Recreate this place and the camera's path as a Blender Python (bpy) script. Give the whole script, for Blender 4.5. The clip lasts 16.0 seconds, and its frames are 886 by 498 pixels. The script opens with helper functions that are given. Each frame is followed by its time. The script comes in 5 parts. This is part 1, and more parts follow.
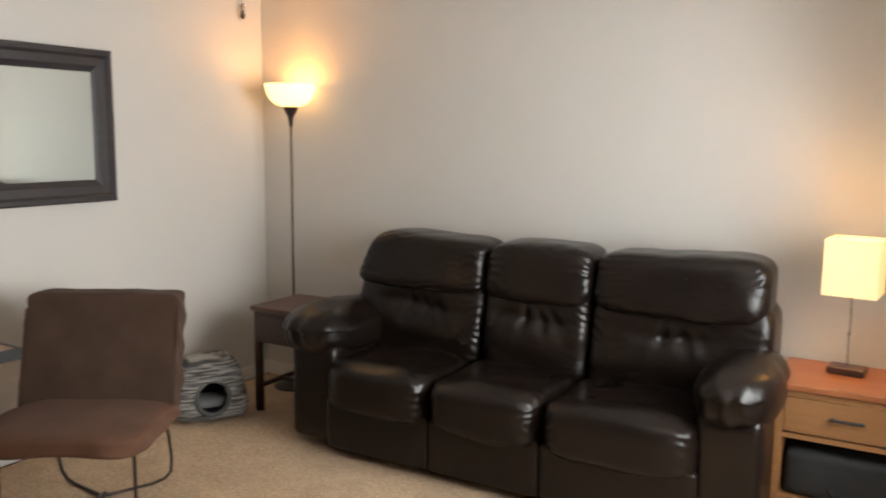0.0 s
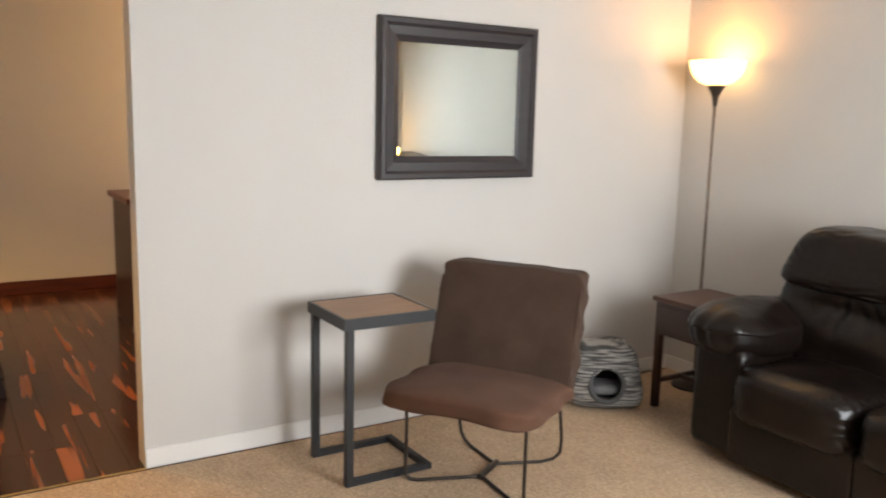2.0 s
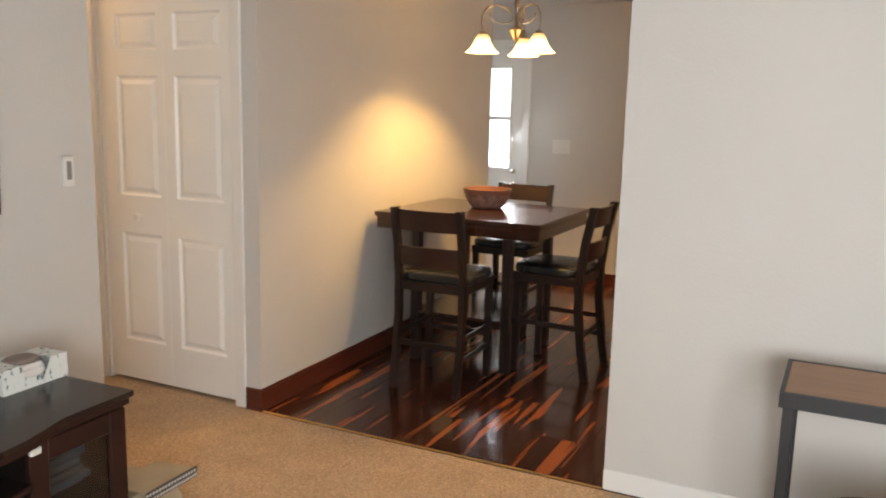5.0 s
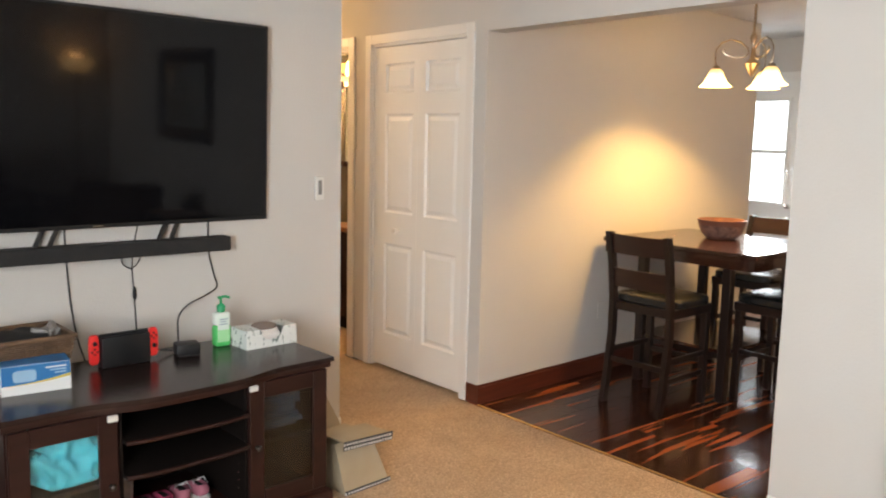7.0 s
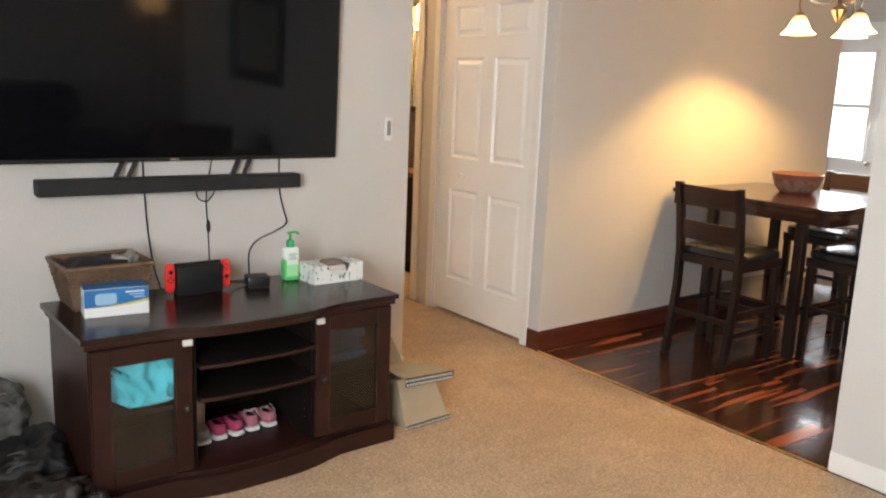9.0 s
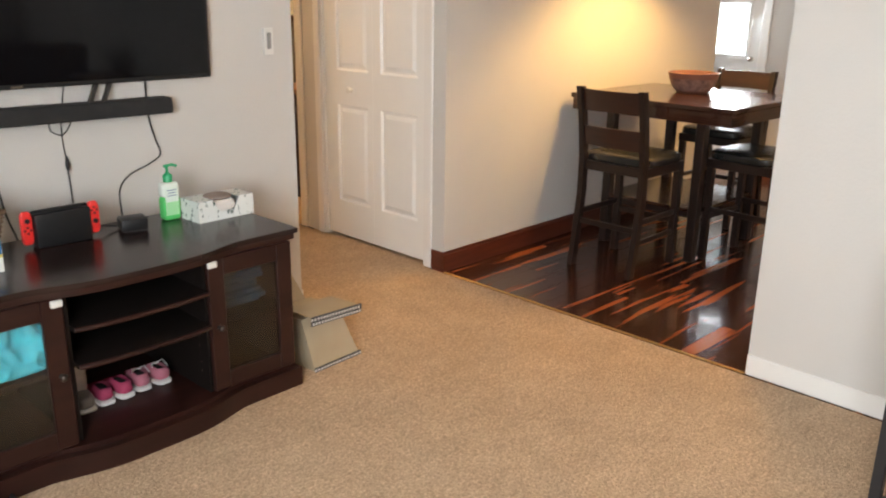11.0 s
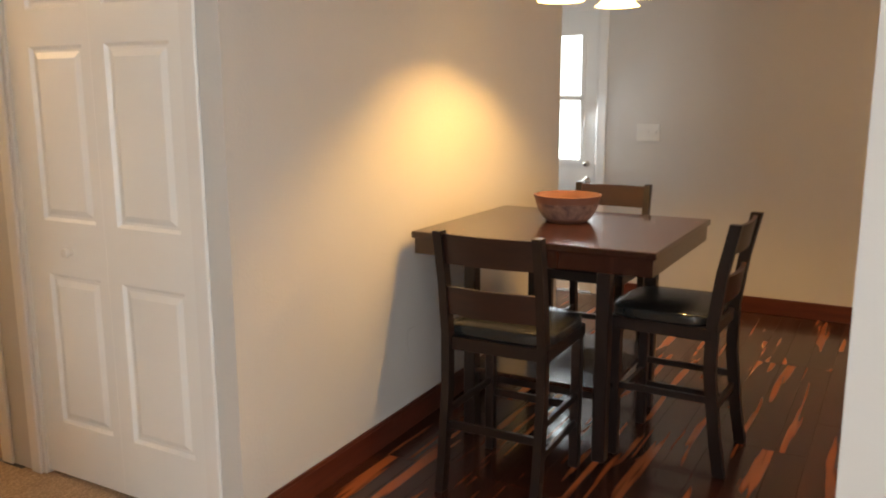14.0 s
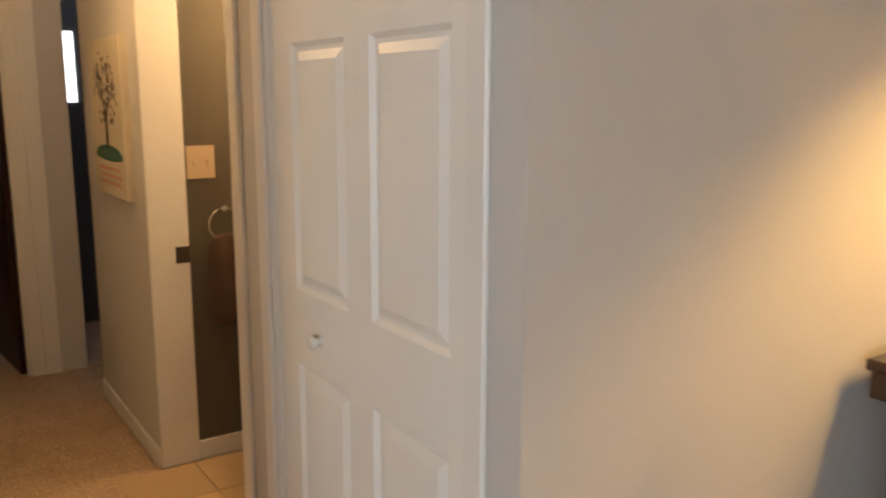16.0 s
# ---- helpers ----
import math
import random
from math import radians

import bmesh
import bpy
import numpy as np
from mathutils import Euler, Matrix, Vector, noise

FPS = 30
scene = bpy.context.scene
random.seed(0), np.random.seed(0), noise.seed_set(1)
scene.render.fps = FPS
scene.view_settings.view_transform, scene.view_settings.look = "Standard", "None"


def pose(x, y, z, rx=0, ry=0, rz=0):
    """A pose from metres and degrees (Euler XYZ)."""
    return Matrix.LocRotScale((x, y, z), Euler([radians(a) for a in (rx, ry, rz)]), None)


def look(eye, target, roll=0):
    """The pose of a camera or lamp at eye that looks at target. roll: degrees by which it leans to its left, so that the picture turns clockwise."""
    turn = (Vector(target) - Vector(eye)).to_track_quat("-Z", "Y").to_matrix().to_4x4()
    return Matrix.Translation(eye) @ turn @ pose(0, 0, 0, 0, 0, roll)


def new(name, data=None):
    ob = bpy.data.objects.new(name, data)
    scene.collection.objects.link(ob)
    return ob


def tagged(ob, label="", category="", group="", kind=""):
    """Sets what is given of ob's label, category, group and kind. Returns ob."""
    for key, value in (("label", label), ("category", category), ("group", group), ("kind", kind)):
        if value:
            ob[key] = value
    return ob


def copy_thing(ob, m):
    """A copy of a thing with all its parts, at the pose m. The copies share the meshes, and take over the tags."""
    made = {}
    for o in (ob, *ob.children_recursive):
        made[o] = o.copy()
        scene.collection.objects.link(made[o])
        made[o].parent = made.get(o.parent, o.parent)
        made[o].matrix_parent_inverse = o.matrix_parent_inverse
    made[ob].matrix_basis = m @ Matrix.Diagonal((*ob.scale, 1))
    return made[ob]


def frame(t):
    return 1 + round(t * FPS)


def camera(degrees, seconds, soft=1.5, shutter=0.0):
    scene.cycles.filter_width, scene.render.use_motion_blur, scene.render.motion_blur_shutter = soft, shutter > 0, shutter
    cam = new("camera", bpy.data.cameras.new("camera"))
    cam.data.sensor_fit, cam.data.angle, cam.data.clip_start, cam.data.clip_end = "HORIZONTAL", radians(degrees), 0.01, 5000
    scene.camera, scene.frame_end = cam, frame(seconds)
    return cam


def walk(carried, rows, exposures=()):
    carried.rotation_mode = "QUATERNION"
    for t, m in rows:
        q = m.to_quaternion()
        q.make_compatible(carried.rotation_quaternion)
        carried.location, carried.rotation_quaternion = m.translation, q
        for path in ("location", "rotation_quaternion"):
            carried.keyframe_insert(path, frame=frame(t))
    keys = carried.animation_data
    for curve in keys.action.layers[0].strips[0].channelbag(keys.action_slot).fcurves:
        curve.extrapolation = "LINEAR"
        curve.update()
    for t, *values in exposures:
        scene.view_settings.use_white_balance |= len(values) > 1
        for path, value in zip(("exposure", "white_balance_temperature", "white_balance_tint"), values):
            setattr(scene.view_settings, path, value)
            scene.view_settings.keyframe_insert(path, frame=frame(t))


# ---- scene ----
cam = camera(56.8, 16.0, soft=2.0, shutter=0.35)
METRES, EYE, TILT, LEAN, TURN = 8.0, 1.5, 0.0, 0.0, 27.6
PATH = [
    (0, (0.356, 1.087, 1.544), (-0.643, 2.798, 1.268), 0.5),
    (0.5, (0.249, 1.041, 1.511), (-0.914, 2.647, 1.246), 0.4),
    (1, (0.245, 1.086, 1.511), (-1.1, 2.539, 1.23), 0.5),
    (1.5, (0.259, 1.157, 1.509), (-1.271, 2.41, 1.21), 1.4),
    (2, (0.183, 1.221, 1.493), (-1.493, 2.265, 1.176), 1.4),
    (2.5, (0.124, 1.416, 1.477), (-1.679, 2.222, 1.16), 0.1),
    (3, (0.073, 1.667, 1.465), (-1.832, 2.181, 1.14), 0.3),
    (3.5, (0.005, 1.888, 1.485), (-1.955, 1.992, 1.102), 0.8),
    (4, (-0.094, 2.114, 1.495), (-2.036, 1.84, 1.104), 0.5),
    (4.5, (-0.17, 2.41, 1.489), (-2.035, 1.78, 1.134), 1.1),
    (5, (-0.162, 2.665, 1.491), (-1.932, 1.797, 1.155), 1.4),
    (7.5, (-0.178, 3.493, 1.476), (-1.376, 1.915, 1.201), 1.7),
    (8, (-0.178, 3.506, 1.463), (-1.327, 1.896, 1.17), 2.1),
    (8.5, (-0.17, 3.486, 1.453), (-1.316, 1.88, 1.128), 2.3),
    (9, (-0.151, 3.427, 1.439), (-1.315, 1.848, 1.052), 2.4),
    (9.5, (-0.145, 3.402, 1.396), (-1.336, 1.872, 0.903), 2.1),
    (12, (-0.452, 2.807, 1.454), (-1.976, 1.624, 0.927), 0.5),
    (12.5, (-0.598, 2.587, 1.469), (-2.221, 1.494, 1.053), -0.1),
    (13, (-0.856, 2.386, 1.488), (-2.53, 1.344, 1.157), -0.1),
    (13.5, (-1.126, 2.164, 1.465), (-2.841, 1.195, 1.121), -1.0),
    (14, (-1.4, 1.968, 1.454), (-3.112, 1.003, 1.083), -0.2),
    (14.5, (-1.729, 1.779, 1.47), (-3.346, 0.663, 1.098), 0.9),
    (15, (-1.999, 1.537, 1.495), (-3.515, 0.289, 1.11), 0.0),
    (15.5, (-2.266, 1.334, 1.491), (-3.58, -0.126, 1.117), 0.4),
    (16, (-2.414, 1.165, 1.492), (-3.518, -0.463, 1.13), 0.2),
]
EXPOSURES = [(0, -0.20, 6850, 10), (0.7, 0.02, 6650, 10), (1.5, 0.12, 6550, 10), (2.5, 0.20, 6650, 10), (3.5, 0.10, 6450, 10),
             (5, 0.0, 6650, 10), (7.5, 0.24, 6550, 10), (8, 0.20, 6500, 10), (9, 0.26, 6550, 10), (9.5, 0.32, 6550, 10), (12, 0.24, 6650, 10), (12.5, 0.06, 6800, 10),
             (13, -0.08, 6800, 10), (13.5, -0.08, 6800, 10), (14.5, 0.06, 6600, 10), (15.4, -0.20, 6450, 10), (16, -0.18, 6400, 10)]
walk(cam, [(t, look(eye, target, roll)) for t, eye, target, roll in PATH], EXPOSURES)

# ---- light ----
def world_and_lights():
    w = bpy.data.worlds.new("sky")
    w.use_nodes = True
    scene.world = w
    nt = w.node_tree
    bg = nt.nodes["Background"]
    sky = nt.nodes.new("ShaderNodeTexSky")
    sky.sky_type = "NISHITA"
    sky.sun_disc = False
    sky.sun_elevation, sky.sun_rotation = radians(35), radians(100)
    sky.air_density, sky.dust_density = 1.0, 4.0
    nt.links.new(sky.outputs[0], bg.inputs[0])
    bg.inputs[1].default_value = 0.15
    # veiled sun behind thin cloud
    sun = new("sun", bpy.data.lights.new("sun", "SUN"))
    sun.data.energy, sun.data.angle, sun.data.color = 0.6, radians(12), (1, 0.96, 0.9)
    sun.matrix_world = look((8, -3, 8), (0, 0, 0))


def area(name, eye, target, sx, sy, power, color):
    ob = new(name, bpy.data.lights.new(name, "AREA"))
    ob.data.shape, ob.data.size, ob.data.size_y = "RECTANGLE", sx, sy
    ob.data.energy, ob.data.color = power, color
    ob.matrix_world = look(eye, target)
    return ob


def bulb(name, place, power, color, radius=0.03):
    ob = new(name, bpy.data.lights.new(name, "POINT"))
    ob.data.energy, ob.data.color, ob.data.shadow_soft_size = power, color, radius
    ob.location = place
    return ob


world_and_lights()
area("window_daylight_living", (0.80, 3.50, 1.40), (-3, 2.2, 1.0), 1.40, 1.20, 96, (0.90, 0.96, 1.0))
bpy.data.lights["window_daylight_living"].spread = radians(164)
# weak cool fill for the dining room, added at an assumed unseen window
area("added_daylight_dining", (-5.6, 4.35, 1.5), (-5.2, 1, 1.0), 1.4, 1.2, 5, (0.85, 0.93, 1.0))
area("back_door_daylight", (-7.0, -0.2, 1.42), (-5, 0.6, 0.9), 0.4, 0.9, 13, (0.85, 0.93, 1.0))
WARM, AMBER = (1.0, 0.62, 0.28), (1.0, 0.50, 0.20)
bulb("hall_light", (-2.8, -1.85, 2.28), 20, WARM, 0.08)
bulb("bath_light", (-3.9, -1.85, 1.9), 38, WARM, 0.05)


# ---- materials ----
def rgba(c):
    return (c[0], c[1], c[2], 1)


def mat(name, base, other=None, rough=0.6, metal=0.0, scale=4.0, stretch=(1, 1, 1), bump=0.0, bump_scale=60.0,
        coat=0.0, mix=0.5, emit=None, power=0.0, trans=0.0, sheen=0.0, vary=0.0, spec=0.5, rough_vary=0.0):
    """A surface of two close colours in soft patches, with fine relief."""
    m = bpy.data.materials.new(name)
    m.use_nodes = True
    nt = m.node_tree
    n, l = nt.nodes, nt.links
    b = n["Principled BSDF"]
    b.inputs["Roughness"].default_value, b.inputs["Metallic"].default_value = rough, metal
    b.inputs["Coat Weight"].default_value, b.inputs["Transmission Weight"].default_value = coat, trans
    b.inputs["Sheen Weight"].default_value = sheen
    b.inputs["Specular IOR Level"].default_value = spec
    co = n.new("ShaderNodeTexCoord")
    mp = n.new("ShaderNodeMapping")
    mp.inputs["Scale"].default_value = stretch
    l.new(co.outputs["Object"], mp.inputs[0])
    big = n.new("ShaderNodeTexNoise")
    big.inputs["Scale"].default_value, big.inputs["Detail"].default_value = scale, 5
    l.new(mp.outputs[0], big.inputs["Vector"])
    other = other or tuple(v * 0.9 for v in base)
    ramp = n.new("ShaderNodeValToRGB")
    ramp.color_ramp.elements[0].position, ramp.color_ramp.elements[1].position = mix - 0.18, mix + 0.18
    ramp.color_ramp.elements[0].color, ramp.color_ramp.elements[1].color = rgba(base), rgba(other)
    l.new(big.outputs[0], ramp.inputs[0])
    out = ramp.outputs[0]
    if vary:
        info = n.new("ShaderNodeObjectInfo")
        hsv = n.new("ShaderNodeHueSaturation")
        r = n.new("ShaderNodeMapRange")
        r.inputs[3].default_value, r.inputs[4].default_value = 1 - vary, 1 + vary
        l.new(info.outputs["Random"], r.inputs[0])
        l.new(r.outputs[0], hsv.inputs["Value"])
        l.new(out, hsv.inputs["Color"])
        out = hsv.outputs[0]
    l.new(out, b.inputs["Base Color"])
    if rough_vary:
        r = n.new("ShaderNodeMapRange")
        r.inputs[3].default_value, r.inputs[4].default_value = rough - rough_vary, rough + rough_vary
        l.new(big.outputs[0], r.inputs[0])
        l.new(r.outputs[0], b.inputs["Roughness"])
    if bump:
        fine = n.new("ShaderNodeTexNoise")
        fine.inputs["Scale"].default_value, fine.inputs["Detail"].default_value = bump_scale, 3
        l.new(mp.outputs[0], fine.inputs["Vector"])
        bp = n.new("ShaderNodeBump")
        bp.inputs["Strength"].default_value, bp.inputs["Distance"].default_value = bump, 0.01
        l.new(fine.outputs[0], bp.inputs["Height"])
        l.new(bp.outputs[0], b.inputs["Normal"])
    if emit:
        b.inputs["Emission Color"].default_value, b.inputs["Emission Strength"].default_value = rgba(emit), power
    return m


def plank_material():
    """Dark laminate with orange tiger streaks that run along x."""
    m = mat("tiger_laminate", (0.030, 0.010, 0.007), (0.060, 0.018, 0.010), rough=0.20, scale=2, stretch=(1, 14, 1),
            bump=0.0, vary=0.25, coat=0.15)
    nt = m.node_tree
    n, l = nt.nodes, nt.links
    b = n["Principled BSDF"]
    co = n.new("ShaderNodeNewGeometry")
    info = n.new("ShaderNodeObjectInfo")
    add = n.new("ShaderNodeVectorMath")
    add.operation = "MULTIPLY_ADD"
    add.inputs[1].default_value = (0.95, 13, 1)
    jump = n.new("ShaderNodeCombineXYZ")
    mul = n.new("ShaderNodeMath")
    mul.operation = "MULTIPLY"
    mul.inputs[1].default_value = 57.0
    l.new(info.outputs["Random"], mul.inputs[0])
    l.new(mul.outputs[0], jump.inputs[0])
    l.new(co.outputs["Position"], add.inputs[0])
    l.new(jump.outputs[0], add.inputs[2])
    streak = n.new("ShaderNodeTexNoise")
    streak.inputs["Scale"].default_value, streak.inputs["Detail"].default_value, streak.inputs["Roughness"].default_value = 1.3, 2, 0.45
    l.new(add.outputs[0], streak.inputs["Vector"])
    ramp = n.new("ShaderNodeValToRGB")
    e = ramp.color_ramp.elements
    e[0].position, e[0].color = 0.560, (0, 0, 0, 1)
    e[1].position, e[1].color = 0.625, (1, 1, 1, 1)
    l.new(streak.outputs[0], ramp.inputs[0])
    mixer = n.new("ShaderNodeMix")
    mixer.data_type = "RGBA"
    old = b.inputs["Base Color"].links[0].from_socket
    l.new(ramp.outputs[0], mixer.inputs[0])
    l.new(old, mixer.inputs[6])
    mixer.inputs[7].default_value = (0.30, 0.088, 0.033, 1)
    l.new(mixer.outputs[2], b.inputs["Base Color"])
    return m


def carpet_material():
    """Tan tufted pile: fine light and dark tufts, with soft worn patches."""
    m = mat("carpet", (0.67, 0.490, 0.333), (0.39, 0.278, 0.184), rough=0.95, scale=105, bump=0.8, bump_scale=120, spec=0.08, mix=0.49)
    nt = m.node_tree
    n, l = nt.nodes, nt.links
    b = n["Principled BSDF"]
    old = b.inputs["Base Color"].links[0].from_socket
    co = n.new("ShaderNodeTexCoord")
    last = old
    for scale, lo, hi in ((48, 0.84, 1.12), (9, 0.93, 1.06), (1.6, 0.92, 1.06)):
        t, r, mul = n.new("ShaderNodeTexNoise"), n.new("ShaderNodeMapRange"), n.new("ShaderNodeVectorMath")
        t.inputs["Scale"].default_value, t.inputs["Detail"].default_value, t.inputs["Roughness"].default_value = scale, 4, 0.7
        r.inputs[1].default_value, r.inputs[2].default_value = 0.35, 0.65
        r.inputs[3].default_value, r.inputs[4].default_value = lo, hi
        mul.operation = "MULTIPLY"
        l.new(co.outputs["Object"], t.inputs["Vector"])
        l.new(t.outputs[0], r.inputs[0])
        l.new(last, mul.inputs[0])
        l.new(r.outputs[0], mul.inputs[1])
        last = mul.outputs[0]
    l.new(last, b.inputs["Base Color"])
    return m


PAINT = mat("wall_paint", (0.60, 0.575, 0.545), (0.575, 0.55, 0.52), rough=0.75, scale=1.3, bump=0.10, bump_scale=90, spec=0.3)
CEILING = mat("ceiling_paint", (0.74, 0.72, 0.69), (0.70, 0.68, 0.65), rough=0.9, bump=0.4, bump_scale=70)
TRIM = mat("white_trim", (0.79, 0.775, 0.75), (0.76, 0.74, 0.71), rough=0.42, scale=2)
DOORW = mat("white_door_paint", (0.82, 0.81, 0.785), (0.79, 0.78, 0.755), rough=0.4, scale=3, bump=0.03, bump_scale=40)
CARPET = carpet_material()
PLANK = plank_material()
REDBASE = mat("mahogany_baseboard", (0.12, 0.028, 0.014), (0.07, 0.016, 0.009), rough=0.35, scale=4, stretch=(1, 1, 8))
BRASS = mat("brass", (0.75, 0.50, 0.20), (0.6, 0.4, 0.15), rough=0.3, metal=1.0)
TILE = mat("bath_tile", (0.60, 0.42, 0.24), (0.50, 0.34, 0.19), rough=0.4, scale=3, vary=0.08)
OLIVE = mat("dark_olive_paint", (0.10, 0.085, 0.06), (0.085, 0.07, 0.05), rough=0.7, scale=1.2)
# dark base colour that stands in for missing light in the far rooms
DARK = mat("dark_for_dim_rooms", (0.12, 0.11, 0.10), rough=0.9)
MIRROR = mat("mirror_glass", (0.80, 0.87, 0.85), (0.79, 0.86, 0.84), rough=0.01, metal=1.0)


# ---- mesh helpers ----
def part(name, bm, material, parent=None, label="", smooth=False):
    me = bpy.data.meshes.new(name)
    bmesh.ops.recalc_face_normals(bm, faces=bm.faces[:])
    bm.to_mesh(me)
    bm.free()
    if smooth:
        me.polygons.foreach_set("use_smooth", [True] * len(me.polygons))
        me.set_sharp_from_angle(angle=radians(smooth if smooth > 1 else 40))
    me.materials.append(material)
    ob = new(name, me)
    if parent:
        ob.parent = parent
    return tagged(ob, label)


def thing(name, m=None, label="", category="", group="", kind=""):
    ob = new(name)
    if m is not None:
        ob.matrix_world = m
    ob.empty_display_size = 0.1
    return tagged(ob, label, category, group, kind)


def add_box(bm, lo, hi, bevel=0.0, m=None, seg=1):
    lo, hi = Vector(lo), Vector(hi)
    t = Matrix.Translation((lo + hi) / 2) @ Matrix.Diagonal((*(hi - lo), 1))
    r = bmesh.ops.create_cube(bm, size=1, matrix=(m @ t) if m is not None else t)
    if bevel:
        edges = {e for v in r["verts"] for e in v.link_edges}
        bmesh.ops.bevel(bm, geom=list(edges), offset=bevel, segments=seg, affect="EDGES", profile=0.5)
    return bm


def box(lo, hi, bevel=0.0, m=None, seg=1):
    return add_box(bmesh.new(), lo, hi, bevel, m, seg)


def add_rod(bm, a, b, r0, r1=None, seg=12):
    a, b = Vector(a), Vector(b)
    d = b - a
    q = d.to_track_quat("Z", "Y").to_matrix().to_4x4()
    bmesh.ops.create_cone(bm, cap_ends=True, segments=seg, radius1=r0, radius2=r0 if r1 is None else r1, depth=d.length,
                          matrix=Matrix.Translation((a + b) / 2) @ q)
    return bm


def add_tube(bm, pts, r, seg=8, close=False, square=False):
    """A tube along a bent line."""
    pts = [Vector(p) for p in pts]
    n = len(pts)
    rings = []
    up = None
    for i, p in enumerate(pts):
        a = pts[i - 1] if (i or close) else p
        b = pts[(i + 1) % n] if (i < n - 1 or close) else p
        d = (b - a).normalized()
        if up is None:
            up = Vector((0, 0, 1)) if abs(d.z) < 0.9 else Vector((1, 0, 0))
        s = d.cross(up)
        if s.length < 1e-4:
            s = d.orthogonal()
        s.normalize()
        up = s.cross(d).normalized()
        k = 4 if square else seg
        o = math.pi / 4 if square else 0
        rr = r(i / (n - 1)) if callable(r) else r
        rings.append([bm.verts.new(p + rr * (math.cos(o + 2 * math.pi * j / k) * s + math.sin(o + 2 * math.pi * j / k) * up)) for j in range(k)])
    m = len(rings[0])
    for i in range(n if close else n - 1):
        r0, r1 = rings[i], rings[(i + 1) % n]
        for j in range(m):
            bm.faces.new((r0[j], r0[(j + 1) % m], r1[(j + 1) % m], r1[j]))
    if not close:
        bm.faces.new(rings[0][::-1])
        bm.faces.new(rings[-1])
    return bm


def add_lathe(bm, profile, centre=(0, 0, 0), seg=32, wave=None):
    """Turned about z: profile is radius, height pairs."""
    c = Vector(centre)
    rings = []
    for k, (r, z) in enumerate(profile):
        if r < 1e-5:
            rings.append([bm.verts.new(c + Vector((0, 0, z)))])
        else:
            rings.append([])
            for j in range(seg):
                a = 2 * math.pi * j / seg
                rr, zz = (r, z) if wave is None else wave(a, r, z, k)
                rings[-1].append(bm.verts.new(c + Vector((rr * math.cos(a), rr * math.sin(a), zz))))
    for r0, r1 in zip(rings, rings[1:]):
        for j in range(seg):
            a, b = r0[j % len(r0)], r0[(j + 1) % len(r0)]
            d, e = r1[j % len(r1)], r1[(j + 1) % len(r1)]
            f = [v for i, v in enumerate((a, b, e, d)) if v not in (a, b, e, d)[:i]]
            if len(f) > 2:
                bm.faces.new(f)
    return bm


def add_pillow(bm, lo, hi, power=6.0, n=12, warp=None):
    """A soft block: a cube drawn out to a rounded one, then warped."""
    lo, hi = Vector(lo), Vector(hi)
    c, h = (lo + hi) / 2, (hi - lo) / 2
    r = bmesh.ops.create_cube(bm, size=2)
    edges = list({e for v in r["verts"] for e in v.link_edges})
    before = set(bm.verts) - set(r["verts"])
    bmesh.ops.subdivide_edges(bm, edges=edges, cuts=n, use_grid_fill=True)
    for v in bm.verts:
        if v in before:
            continue
        x, y, z = v.co
        x, y, z = (math.sin(u * math.pi / 2) * 0.35 + u * 0.65 for u in (x, y, z))
        k = (abs(x) ** power + abs(y) ** power + abs(z) ** power) ** (-1 / power)
        p = Vector((x, y, z)) * k
        q = Vector((c.x + p.x * h.x, c.y + p.y * h.y, c.z + p.z * h.z))
        v.co = warp(q, p) if warp else q
    return bm


def slab(name, lo, hi, material, parent=None, label="", bevel=0.0, **kw):
    return part(name, box(lo, hi, bevel), material, parent, label, **kw)


def structure(ob, label=""):
    return tagged(ob, label, kind="structure")


# ---- the rooms ----
WX, NY, EX, SY, H = -3.24, 5.00, 0.85, 0.10, 2.40


def walls_with(name, boxes, material=None, label="warm light grey painted wall"):
    bm = bmesh.new()
    for lo, hi in boxes:
        add_box(bm, lo, hi)
    return structure(part(name, bm, material or PAINT), label)


def south_face(x):
    """The face of the dining wall, which runs a little out of square."""
    return 0.18 + 0.030 * (x - WX)


def skewed(x0, x1, d0, d1, z0, z1):
    """A slab along the dining wall, from d0 to d1 off its face."""
    bm = bmesh.new()
    rings = [[bm.verts.new((x, south_face(x) + d, z)) for x, d in ((x0, d0), (x1, d0), (x1, d1), (x0, d1))] for z in (z0, z1)]
    bm.faces.new(rings[0][::-1])
    bm.faces.new(rings[1])
    for j in range(4):
        bm.faces.new((rings[0][j], rings[0][(j + 1) % 4], rings[1][(j + 1) % 4], rings[1][j]))
    return bm


